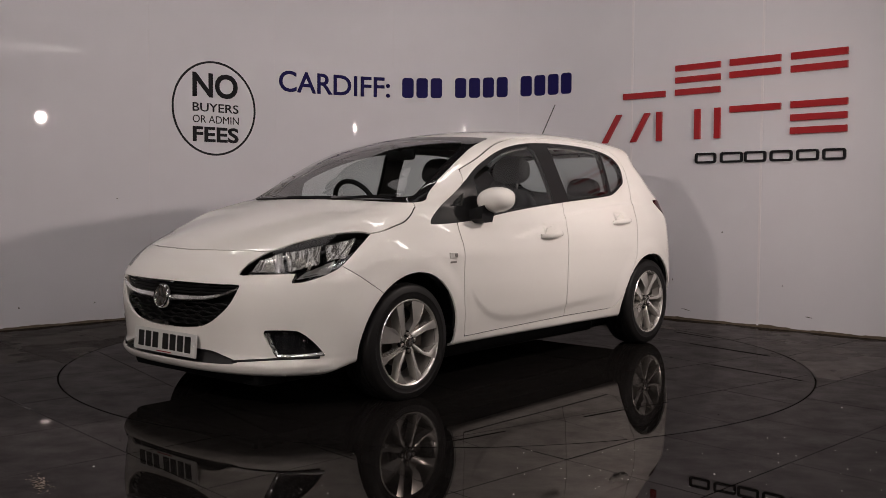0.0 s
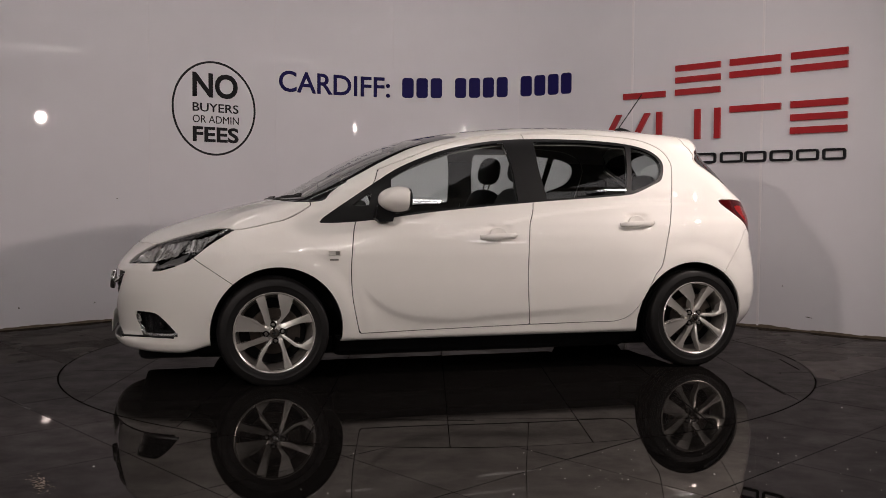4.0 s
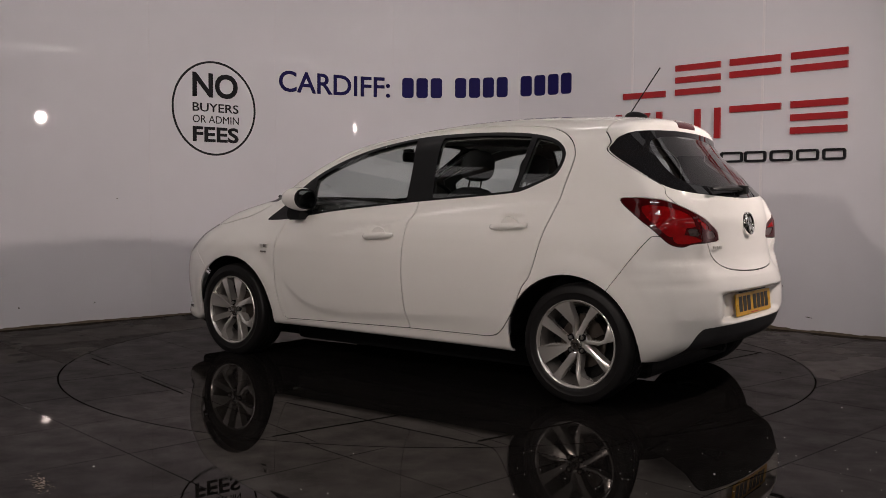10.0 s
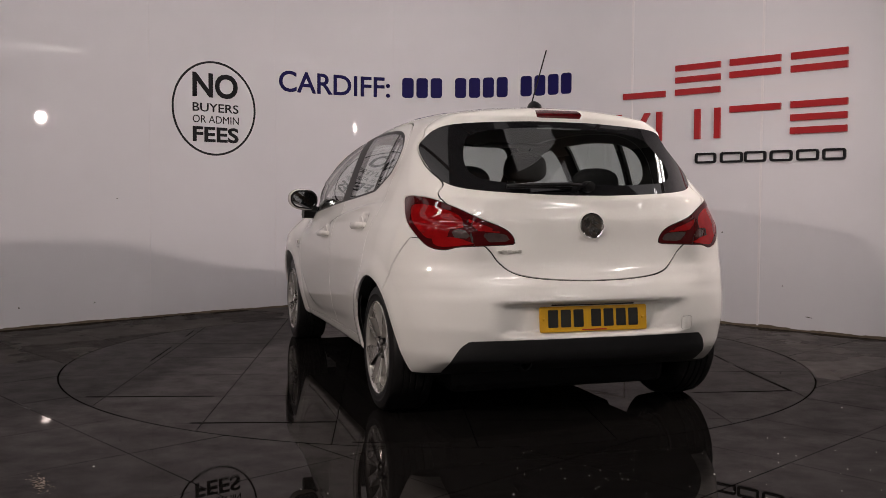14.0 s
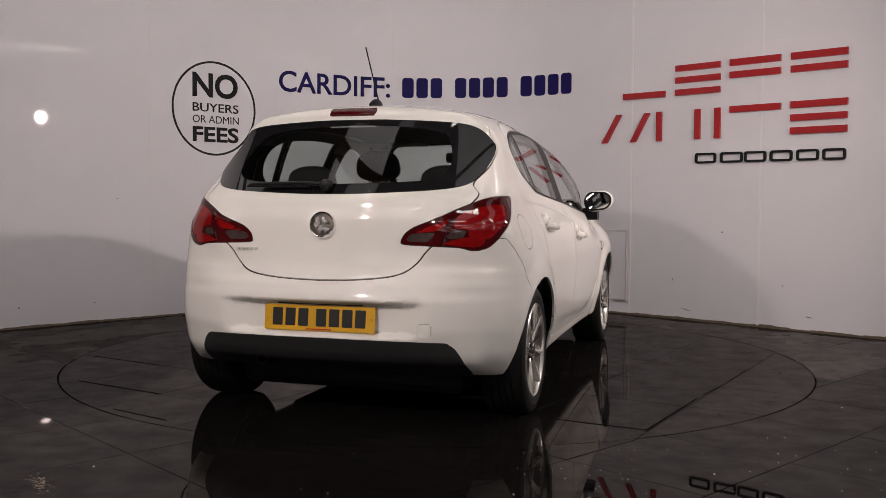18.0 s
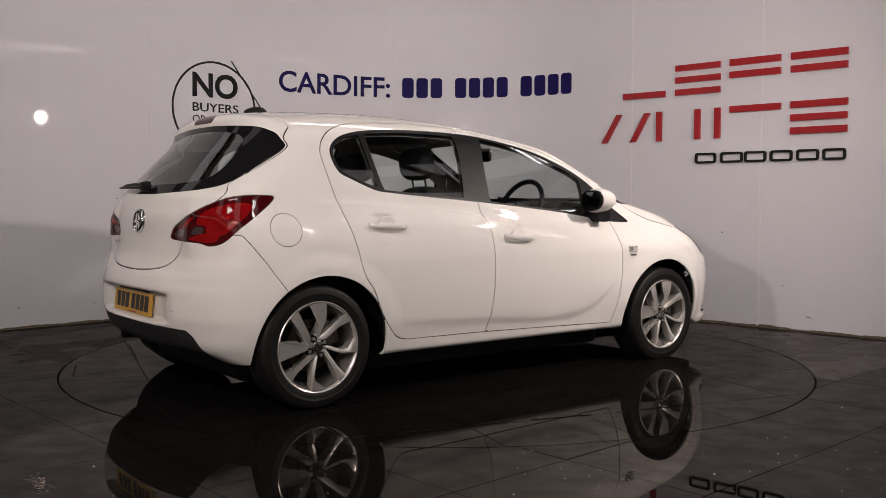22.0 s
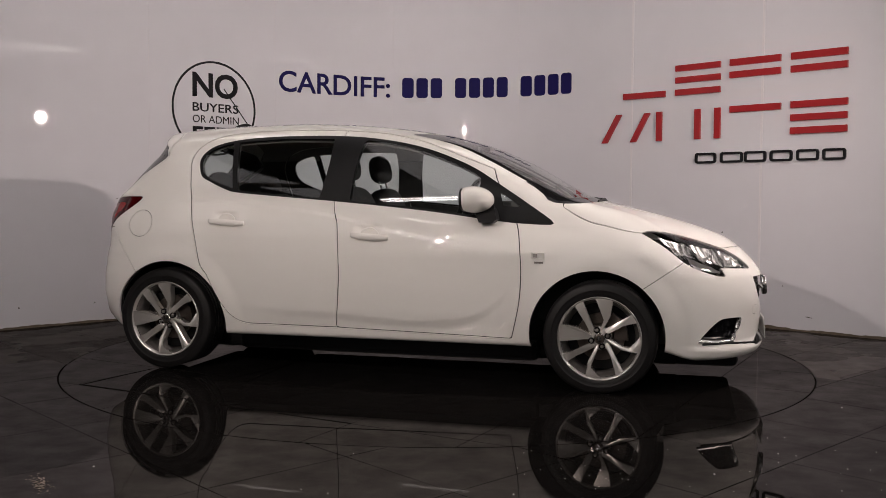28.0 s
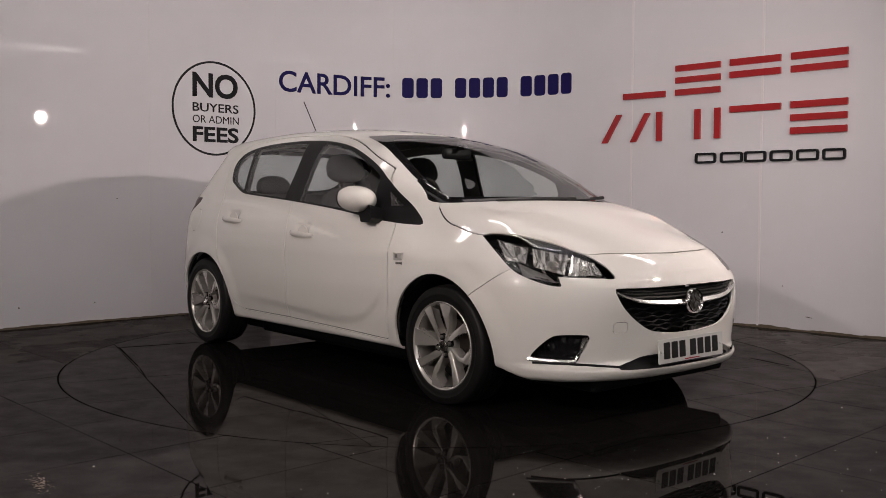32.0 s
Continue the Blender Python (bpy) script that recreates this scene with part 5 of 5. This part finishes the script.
tube(bm, [(0.178 * math.cos(a), 0.178 * math.sin(a), 0) for a in np.linspace(0, 2 * math.pi, 40, endpoint=False)], 0.016, 10, closed=True)
part("ring", bm, TRIM, sw, smooth=True, matrix=wheel_at)
part("hub", boxed(-0.06, 0.06, -0.07, 0.07, -0.03, 0.01, 0.02), TRIM, sw, smooth=True, matrix=wheel_at)
for y0, y1 in ((-0.17, -0.06), (0.06, 0.17)):
    part("spoke", boxed(-0.02, 0.02, y0, y1, -0.015, 0.0, 0.005), TRIM, sw, matrix=wheel_at)
rv = new("rear_view_mirror")
rv.parent = car
part("mirror_case", boxed(0.40, 0.435, -0.115, 0.115, 1.245, 1.315, 0.02), TRIM, rv, smooth=True)
part("mirror_stalk", boxed(0.43, 0.50, -0.015, 0.015, 1.30, 1.335, 0.004), TRIM, rv)
for y in (-0.33, 0.33):
    part("sun_visor", boxed(-0.20, 0.10, y - 0.2, y + 0.2, 1.325, 1.340, 0.006), HEADLINING, car, matrix=pose(0, 0, 0.012, 0, 0, 0))


# wheels
def spoke(bm, pts, turn, tilt):
    """One spoke of the rim, from its outline on the wheel's face; its face leans by tilt across its width."""
    c, s = math.cos(turn), math.sin(turn)
    P = np.array(pts) * 0.215 / 200
    far = np.hypot(*P.T)
    ax = P[far > 0.19].mean(axis=0) - P[far < 0.06].mean(axis=0)
    ax = ax / np.hypot(*ax)
    mid = P.mean(axis=0)
    top, low = [], []
    for u, v in P:
        across = (u - mid[0]) * ax[1] - (v - mid[1]) * ax[0]
        a, b = u * c - v * s, u * s + v * c
        r = math.hypot(a, b)
        y = 0.080 + 0.020 * (r / 0.215) ** 2 + tilt * across * min(1.0, (r - 0.03) / 0.05) * (1 - 0.8 * max(0.0, (r - 0.18) / 0.035))
        top.append(bm.verts.new((-a, y, b)))
        low.append(bm.verts.new((-a * 0.985, y - 0.052, b * 0.985)))
    n = len(pts)
    f = bm.faces.new(top)
    bm.faces.new(low[::-1])
    for k in range(n):
        bm.faces.new((top[k], low[k], low[(k + 1) % n], top[(k + 1) % n]))
    rim_edges = list(f.edges)
    bmesh.ops.triangulate(bm, faces=[f], ngon_method="EAR_CLIP")
    bmesh.ops.bevel(bm, geom=rim_edges, offset=0.0028, segments=2, affect="EDGES", profile=0.5)


wheel = new("wheel")
part("tyre", lathe([(0.200, -0.085), (0.213, -0.098), (0.235, -0.103), (0.258, -0.104), (0.283, -0.097), (0.294, -0.084), (0.298, -0.060), (0.298, -0.052), (0.292, -0.050), (0.292, -0.044), (0.299, -0.042), (0.2995, -0.014), (0.293, -0.012), (0.293, -0.006), (0.2995, -0.004),
                    (0.2995, 0.014), (0.293, 0.016), (0.293, 0.022), (0.299, 0.024), (0.299, 0.044), (0.292, 0.046), (0.292, 0.052), (0.298, 0.054), (0.294, 0.084), (0.288, 0.093), (0.283, 0.097), (0.278, 0.0985), (0.258, 0.104), (0.252, 0.1045), (0.250, 0.103), (0.235, 0.103), (0.224, 0.1015), (0.2185, 0.098), (0.200, 0.085)], 72), RUBBER, wheel, smooth=True)
rim = part("rim", lathe([(0.2175, 0.094), (0.2185, 0.100), (0.215, 0.1035), (0.2095, 0.101), (0.2045, 0.092), (0.2005, 0.082)], 72), ALLOY, wheel, "silver rim", smooth=True)
part("rim_well", lathe([(0.2005, 0.082), (0.190, 0.058), (0.182, 0.035), (0.180, -0.08)], 72), RIM_WELL, rim, "inner rim, its dull grey darkened for shade", smooth=True)
# closing disc whose near-black colour stands in for shade behind the spokes
part("barrel", lathe([(0.0, -0.010), (0.179, -0.012), (0.179, -0.09)], 40), BARREL_SHADE, wheel, "wheel barrel coloured near black for the shade inside", smooth=True)
part("brake_disc", lathe([(0.0, 0.028), (0.065, 0.028), (0.070, 0.012), (0.125, 0.012), (0.126, 0.0)], 40), BRAKE, wheel, smooth=True)
bm = bmesh.new()
prism(bm, [(0.075 * math.cos(a), 0.075 * math.sin(a)) for a in (2.2, 2.6, 3.0, 3.4)] + [(0.145 * math.cos(a), 0.145 * math.sin(a)) for a in (3.4, 3.0, 2.6, 2.2)], 0.0, 0.045, lambda u, v, h: Vector((u, h, v)))
part("brake_caliper", bm, BRAKE, wheel)
for k in range(4):
    for outline, tilt in (([(-94, 179), (-74, 189), (-50, 197), (-46, 150), (-39, 100), (-26, 60), (-15, 40), (-33, 25), (-42, 36), (-51, 62), (-69, 122)], 0.30), ([(5, 36), (24, 66), (56, 106), (62, 140), (46, 170), (14, 202), (44, 198), (97, 178), (84, 140), (70, 98), (38, 56), (18, 33)], 0.45)):
        bm = bmesh.new()
        spoke(bm, outline, -k * math.pi / 2, tilt)
        part("spoke", bm, ALLOY, wheel, smooth=True)
part("hub", lathe([(0.0, 0.078), (0.030, 0.078), (0.048, 0.075), (0.060, 0.068), (0.060, 0.03)], 40), ALLOY, wheel, smooth=True)
cap = part("centre_cap", lathe([(0.0, 0.094), (0.018, 0.094), (0.022, 0.092), (0.027, 0.091), (0.028, 0.085)], 32), BRAKE, wheel, "dark grey round centre cap", smooth=True)
bm = bmesh.new()
prism(bm, [(0.018 * a, 0.018 * b) for a, b in ((-0.8, -0.35), (0.1, -0.9), (0.9, -0.1), (0.35, 0.1), (0.7, 0.65), (0.0, 1.0), (-0.2, 0.2), (-0.85, 0.5))], 0.0935, 0.0965, lambda u, v, h: Vector((u, h, v)))
part("cap_relief", bm, CHROME, cap)
part("cap_ring", lathe([(0.0235, 0.093), (0.025, 0.0955), (0.0275, 0.094), (0.0285, 0.089)], 32), CHROME, wheel, smooth=True)
for k in range(4):
    a = radians(98 + 90 * k)
    part("nut_seat", lathe([(0.0, 0.0800), (0.0120, 0.0800), (0.0150, 0.0850), (0.0165, 0.0850), (0.0175, 0.070)], 18), GLOSS_BLACK, wheel, smooth=True, matrix=pose(-0.044 * math.cos(a), 0, 0.044 * math.sin(a)))
    part("wheel_nut", lathe([(0.0, 0.0925), (0.007, 0.092), (0.0095, 0.088), (0.0095, 0.079)], 6), STEEL, wheel, matrix=pose(-0.044 * math.cos(a), 0, 0.044 * math.sin(a)))
wheel.parent = car
WHEELS = [(1.255, 0.737, 0, 8), (-1.255, 0.734, 0, 38), (1.255, -0.737, 180, 10), (-1.255, -0.734, 180, 18)]
for k, (x, y, turn, spin) in enumerate(WHEELS):
    # the tyres are pressed flat where they stand, the front ones more
    m = pose(x, y, 0.284 if x > 0 else 0.297, 0, 0, turn) @ pose(0, 0, 0, 0, spin if k else 0, 0)
    if k == 0:
        wheel.matrix_local = m
        ob = wheel
    else:
        ob = copy_thing(wheel, m)
    for child in ob.children:
        if child.name.startswith("tyre"):
            child.data = child.data.copy()
            for v in child.data.vertices:
                q = m @ v.co
                if q.z < 0.001:
                    q.z = 0.001
                    v.co = m.inverted() @ q
for ax in (1.238, -1.222):
    for sy in (1, -1):
        part("wheel_arch_liner", lathe([(0.358, sy * 0.80), (0.362, sy * 0.45), (0.05, sy * 0.44)], 40, start=0.12, sweep=math.pi - 0.24), TRIM, car, matrix=pose(ax, 0, 0.285), smooth=True)
for ax in (1.25, -1.25):
    bm = bmesh.new()
    tube(bm, [(ax, -0.66, 0.27), (ax, 0.66, 0.27)], 0.035, 10)
    part("axle", bm, PLASTIC, car)
# pan, tray and tank hang extra low to keep the floor below dark
part("floor_pan", boxed(-0.90, 0.90, -0.60, 0.60, 0.108, 0.24, 0.03), GRILLE_BLACK, car, "black floor pan, set low to block light under the car")
part("engine_tray", boxed(0.86, 1.66, -0.52, 0.52, 0.112, 0.22, 0.03), GRILLE_BLACK, car, "black engine tray, set low to block light")
part("fuel_tank", boxed(-1.52, -0.86, -0.56, 0.56, 0.108, 0.25, 0.04), GRILLE_BLACK, car, "black fuel tank, set low to block light")
part("front_undertray", boxed(1.62, 1.96, -0.52, 0.52, 0.115, 0.20, 0.03), GRILLE_BLACK, car, "black undertray")

# ======== turntable and floor tiles ========
turntable = tagged(new("turntable"), "round dark tiled turntable let into the floor", "turntable")
part("disc_base", lathe([(0.0, -0.0115), (DISC_R - 0.006, -0.0115), (DISC_R - 0.006, -0.003), (DISC_R - 0.012, -0.003), (DISC_R - 0.012, -0.006), (0.0, -0.006)], 128, axis="z"), JOINT, turntable)
lay_tiles(turntable, "tile", 0.592, radians(-14.4), Vector((-0.034, -0.027)), 0.0020, 8, False, DISC_R - 0.005, (-3, 3, -3, 3), TILE, -0.0005)
chip_rng = random.Random(11)
CHIPS = [([(-1.608, -1.444), (-0.826, -1.639)], 0.013), ([(-0.75, -1.66), (-0.438, -1.754)], 0.008), ([(-0.30, -1.79), (0.10, -1.89)], 0.007), ([(-1.49, -0.924), (-1.592, -1.46)], 0.009), ([(-1.432, 1.613), (-1.60, 0.98)], 0.008),
         ([(-0.712, 2.08), (-0.872, 1.463)], 0.007), ([(-1.355, -0.914), (-0.9, -1.03)], 0.006), ([(-1.965, 0.996), (-2.09, 0.62)], 0.007), ([(1.633, 1.430), (1.318, 1.505)], 0.009), ([(0.30, 1.76), (0.86, 1.615)], 0.007)]
for line, width in CHIPS:
    a, b = Vector(line[0]), Vector(line[1])
    d = (b - a).normalized()
    side = Vector((-d.y, d.x))
    n = 14
    edge = []
    for sgn in (1, -1):
        run = [a + (b - a) * (k / n) + side * sgn * width * 0.36 * (0.55 + 0.75 * chip_rng.random()) * (0.3 if k in (0, n) else 1.0) for k in range(n + 1)]
        edge += run if sgn > 0 else run[::-1]
    bm = bmesh.new()
    prism(bm, [(p.x, p.y) for p in edge], -0.004, 0.0009, lambda u, v, h: Vector((u, v, h)))
    part("chipped_joint", bm, JOINT, turntable, "dark chipped edge of a tile")
lay_tiles(ground, "tile", TILE_SIZE, TILE_TURN, TILE_AT, 0.0020, 14, True, DISC_R + 0.005, (-4.6, 4.6, -4.6, -0.55), TILE, 0.0)
lay_tiles(ground, "tile", TILE_SIZE, TILE_TURN, TILE_AT, 0.0020, 14, True, DISC_R + 0.005, (0.0, 4.6, -0.55, 3.6), TILE_WORN, 0.0)
lay_tiles(ground, "tile", TILE_SIZE, TILE_TURN, TILE_AT, 0.0020, 14, True, DISC_R + 0.005, (-4.6, 0.0, -0.55, 3.6), TILE_DULL, 0.0)
lay_tiles(ground, "tile", 6.0, 0, Vector((-16, -22.6)), 0.001, 6, True, 0.1, (-40, 40, -40, -4.61), TILE, 0.0)


# ======== signs on the wall ========
no_fees = tagged(new("round_sign"), "black ring sign with lettering on the white wall", "sign")
RC = (4.198, 1.800)
bm = bmesh.new()
n = 96
rings = [[bm.verts.new(on_wall(RC[0] + r * math.cos(a) * 0.975, RC[1] + r * math.sin(a), h)) for a in np.linspace(0, 2 * math.pi, n, endpoint=False)] for r, h in ((0.3945, 0.0006), (0.3945, 0.003), (0.413, 0.003), (0.413, 0.0006))]
for k in range(n):
    for j in range(3):
        bm.faces.new((rings[j][k], rings[j][(k + 1) % n], rings[j + 1][(k + 1) % n], rings[j + 1][k]))
part("ring", bm, SIGN_BLACK, no_fees)
words("NO", 0.438, 1.892, 3.990, 0.216, no_fees, "lettering", SIGN_BLACK, 0.003, bold=0.028)
words("BUYERS", 0.443, 1.768, 3.990, 0.076, no_fees, "lettering", SIGN_BLACK, 0.003, bold=0.010)
words("OR ADMIN", 0.445, 1.670, 3.990, 0.066, no_fees, "lettering", SIGN_BLACK, 0.003, bold=0.0)
words("FEES", 0.443, 1.504, 3.990, 0.135, no_fees, "lettering", SIGN_BLACK, 0.003, bold=0.028)

town = tagged(new("blue_lettering"), "dark blue town name and number bars on the white wall", "sign")
words("CARDIFF:", 1.118, 2.001, 4.832, 0.197, town, "lettering", SIGN_BLUE, 0.003, bold=0.014)
for x0, x1, count in ((6.056, 6.473, 3), (6.573, 7.119, 4), (7.221, 7.786, 4)):
    w = (x1 - x0) / count
    for k in range(count):
        wall_bar(town, "bar", rounded(x0 + k * w + 0.012, x0 + (k + 1) * w - 0.014, 2.003, 2.197, 0.03), 0.003, SIGN_BLUE)

emblem_red = tagged(new("red_wall_sign"), "raised red bars of a trade sign on the white wall", "sign")


def red(u0, u1, z0, z1, shear=0.0):
    bm = bmesh.new()
    n = max(1, int((u1 - u0) / 0.12))
    pts = [(u0 + (u1 - u0) * k / n + shear * 0.0, z0) for k in range(n + 1)] + [(u1 - (u1 - u0) * k / n + shear, z1) for k in range(n + 1)]
    prism(bm, pts, 0.0006, 0.022, lambda u, v, h: on_wall(u, v, h))
    return part("bar", bm, SIGN_RED, emblem_red)


# first row: a low bar, three stripes, two stripes, two stripes
red(8.335, 8.745, 1.900, 1.952)
for z0, z1 in ((1.902, 1.952), (2.004, 2.054), (2.104, 2.154)):
    red(8.840, 9.250, z0, z1)
for u0, u1 in ((9.333, 9.758), (9.840, 10.273)):
    for z0, z1 in ((2.006, 2.058), (2.104, 2.158)):
        red(u0, u1, z0, z1)
# second row: leaning posts, two posts, one post, a bar, three stripes
red(8.118, 8.172, 1.525, 1.772, 0.150)
red(8.408, 8.462, 1.525, 1.772, 0.140)
for u in (8.663, 9.024, 9.204):
    red(u, u + 0.052, 1.526, 1.776)
red(9.339, 9.766, 1.728, 1.780)
for z0, z1 in ((1.531, 1.582), (1.632, 1.682), (1.732, 1.783)):
    red(9.845, 10.280, z0, z1)
lower = tagged(new("black_wall_sign"), "raised black outlined bars under the red sign", "sign")
for u0, u1 in ((9.034, 9.224), (9.260, 9.457), (9.470, 9.654), (9.684, 9.866), (9.897, 10.073), (10.099, 10.275)):
    bm = bmesh.new()
    outer = rounded(u0, u1, 1.323, 1.410, 0.022)
    inner = rounded(u0 + 0.020, u1 - 0.020, 1.341, 1.392, 0.008)
    A = [[bm.verts.new(on_wall(u, v, h)) for u, v in loop] for loop, h in ((outer, 0.0006), (outer, 0.018), (inner, 0.018), (inner, 0.0006))]
    m = len(outer)
    for k in range(m):
        for j in range(3):
            bm.faces.new((A[j][k], A[j][(k + 1) % m], A[j + 1][(k + 1) % m], A[j + 1][k]))
    part("bar", bm, SIGN_BLACK, lower)

# access panel low on the wall
hatch = tagged(new("access_panel"), "white access panel set low on the wall", "panel")
wall_sheet("board", 7.50, 8.378, 0.135, 0.735, 0.010, 0.0005, WALL_WHITE, hatch, n=10)
for l0, l1, z0, z1 in ((7.49, 8.390, 0.735, 0.747), (8.378, 8.390, 0.135, 0.735), (7.49, 8.390, 0.121, 0.135)):
    wall_sheet("edge_strip", l0, l1, z0, z1, 0.016, 0.0005, WALL_JOINT, hatch, n=8)


# ======== specks and scuffs ========
SPOTS = [(-1.27, -2.548, 5), (1.961, -1.488, 5), (1.008, -2.615, 5), (0.258, -2.862, 4), (0.68, -2.689, 3), (0.60, -2.571, 3), (1.15, -2.578, 3), (1.343, -2.335, 3), (1.388, -2.086, 3), (1.464, -2.075, 3), (1.298, -2.463, 3),
         (0.562, -2.771, 2), (0.549, -2.643, 3), (0.784, -2.302, 3), (0.459, -2.551, 2), (0.456, -2.679, 2), (0.316, -2.626, 2), (1.604, -2.556, 3), (1.526, -2.543, 3), (-0.368, -2.859, 3), (-0.464, -2.816, 2), (-0.326, -2.361, 3), (1.591, -2.28, 2), (1.389, -2.81, 2)]
spot_rng = random.Random(4)
SPOTS += [(spot_rng.uniform(0.2, 2.3), spot_rng.uniform(-3.0, -2.28), spot_rng.choice((1.2, 1.5, 2))) for _ in range(50)]
bm = bmesh.new()
for x, y, r in SPOTS:
    ring_pts = [bm.verts.new((x + r * 0.0008 * math.cos(a), y + r * 0.0011 * math.sin(a), 0.0012)) for a in np.linspace(0, 2 * math.pi, 7, endpoint=False)]
    top = bm.verts.new((x, y, 0.0035))
    for k in range(7):
        bm.faces.new((ring_pts[k], ring_pts[(k + 1) % 7], top))
tagged(part("dust_specks", bm, SPECK, None), "white specks of dust on the dark tiles", "dust", kind="stuff")
bm = bmesh.new()
for k in range(150):
    u, v = spot_rng.gauss(0, 1), spot_rng.gauss(0, 1)
    x, y = -1.375 + 0.026 * u + 0.010 * v, -2.765 - 0.045 * u + 0.010 * v
    r = spot_rng.uniform(0.0012, 0.0036)
    vs = [bm.verts.new((x + r * math.cos(a + k), y + 1.4 * r * math.sin(a + k), 0.0011)) for a in (0, 1.3, 2.6, 3.9, 5.1)]
    bm.faces.new(vs)
tagged(part("floor_scuff", bm, SCUFF, None), "pale flaky scuff on the dark tiles", "scuff", kind="stuff")
for l, z, w, h, tilt in ((8.83, 0.33, 0.012, 0.016, 0), (8.92, 0.095, 0.09, 0.006, -0.2), (9.98, 0.115, 0.07, 0.006, -0.1), (9.28, 0.75, 0.014, 0.012, 0), (3.10, 0.155, 0.012, 0.012, 0), (2.50, 0.155, 0.016, 0.012, 0), (9.80, 0.34, 0.012, 0.010, 0), (3.30, 1.0, 0.012, 0.008, 0)):
    wall_bar(wall, "scuff_mark", [(l, z), (l + w, z + tilt * w), (l + w, z + tilt * w + h * 0.6), (l + w * 0.4, z + tilt * w * 0.4 + h)], 0.0012, MARK)


def motions():
    """The turntable carries the car round once in about forty seconds."""
    turn = [229.7, 221.1, 212.5, 203.8, 195.05, 186.3, 177.55, 168.8, 160.1, 151.4, 142.8, 134.1, 125.25, 116.5, 107.75, 99.0, 90.15, 81.35, 72.7, 64.0, 55.1, 46.3, 37.45, 28.65, 20.0, 11.35, 2.65, -6.05, -14.7, -23.3, -32.0, -40.75, -49.5]
    walk(turntable, [(float(t), pose(0, 0, 0, 0, 0, a)) for t, a in enumerate(turn)])
    rows = []
    for k in range(65):
        a = np.interp(k / 2, range(33), turn)
        rows.append((k / 2, pose(0, 0, 0, 0, 0, a) @ pose(*CAR_AT, 0.0)))
    walk(car, rows)


motions()
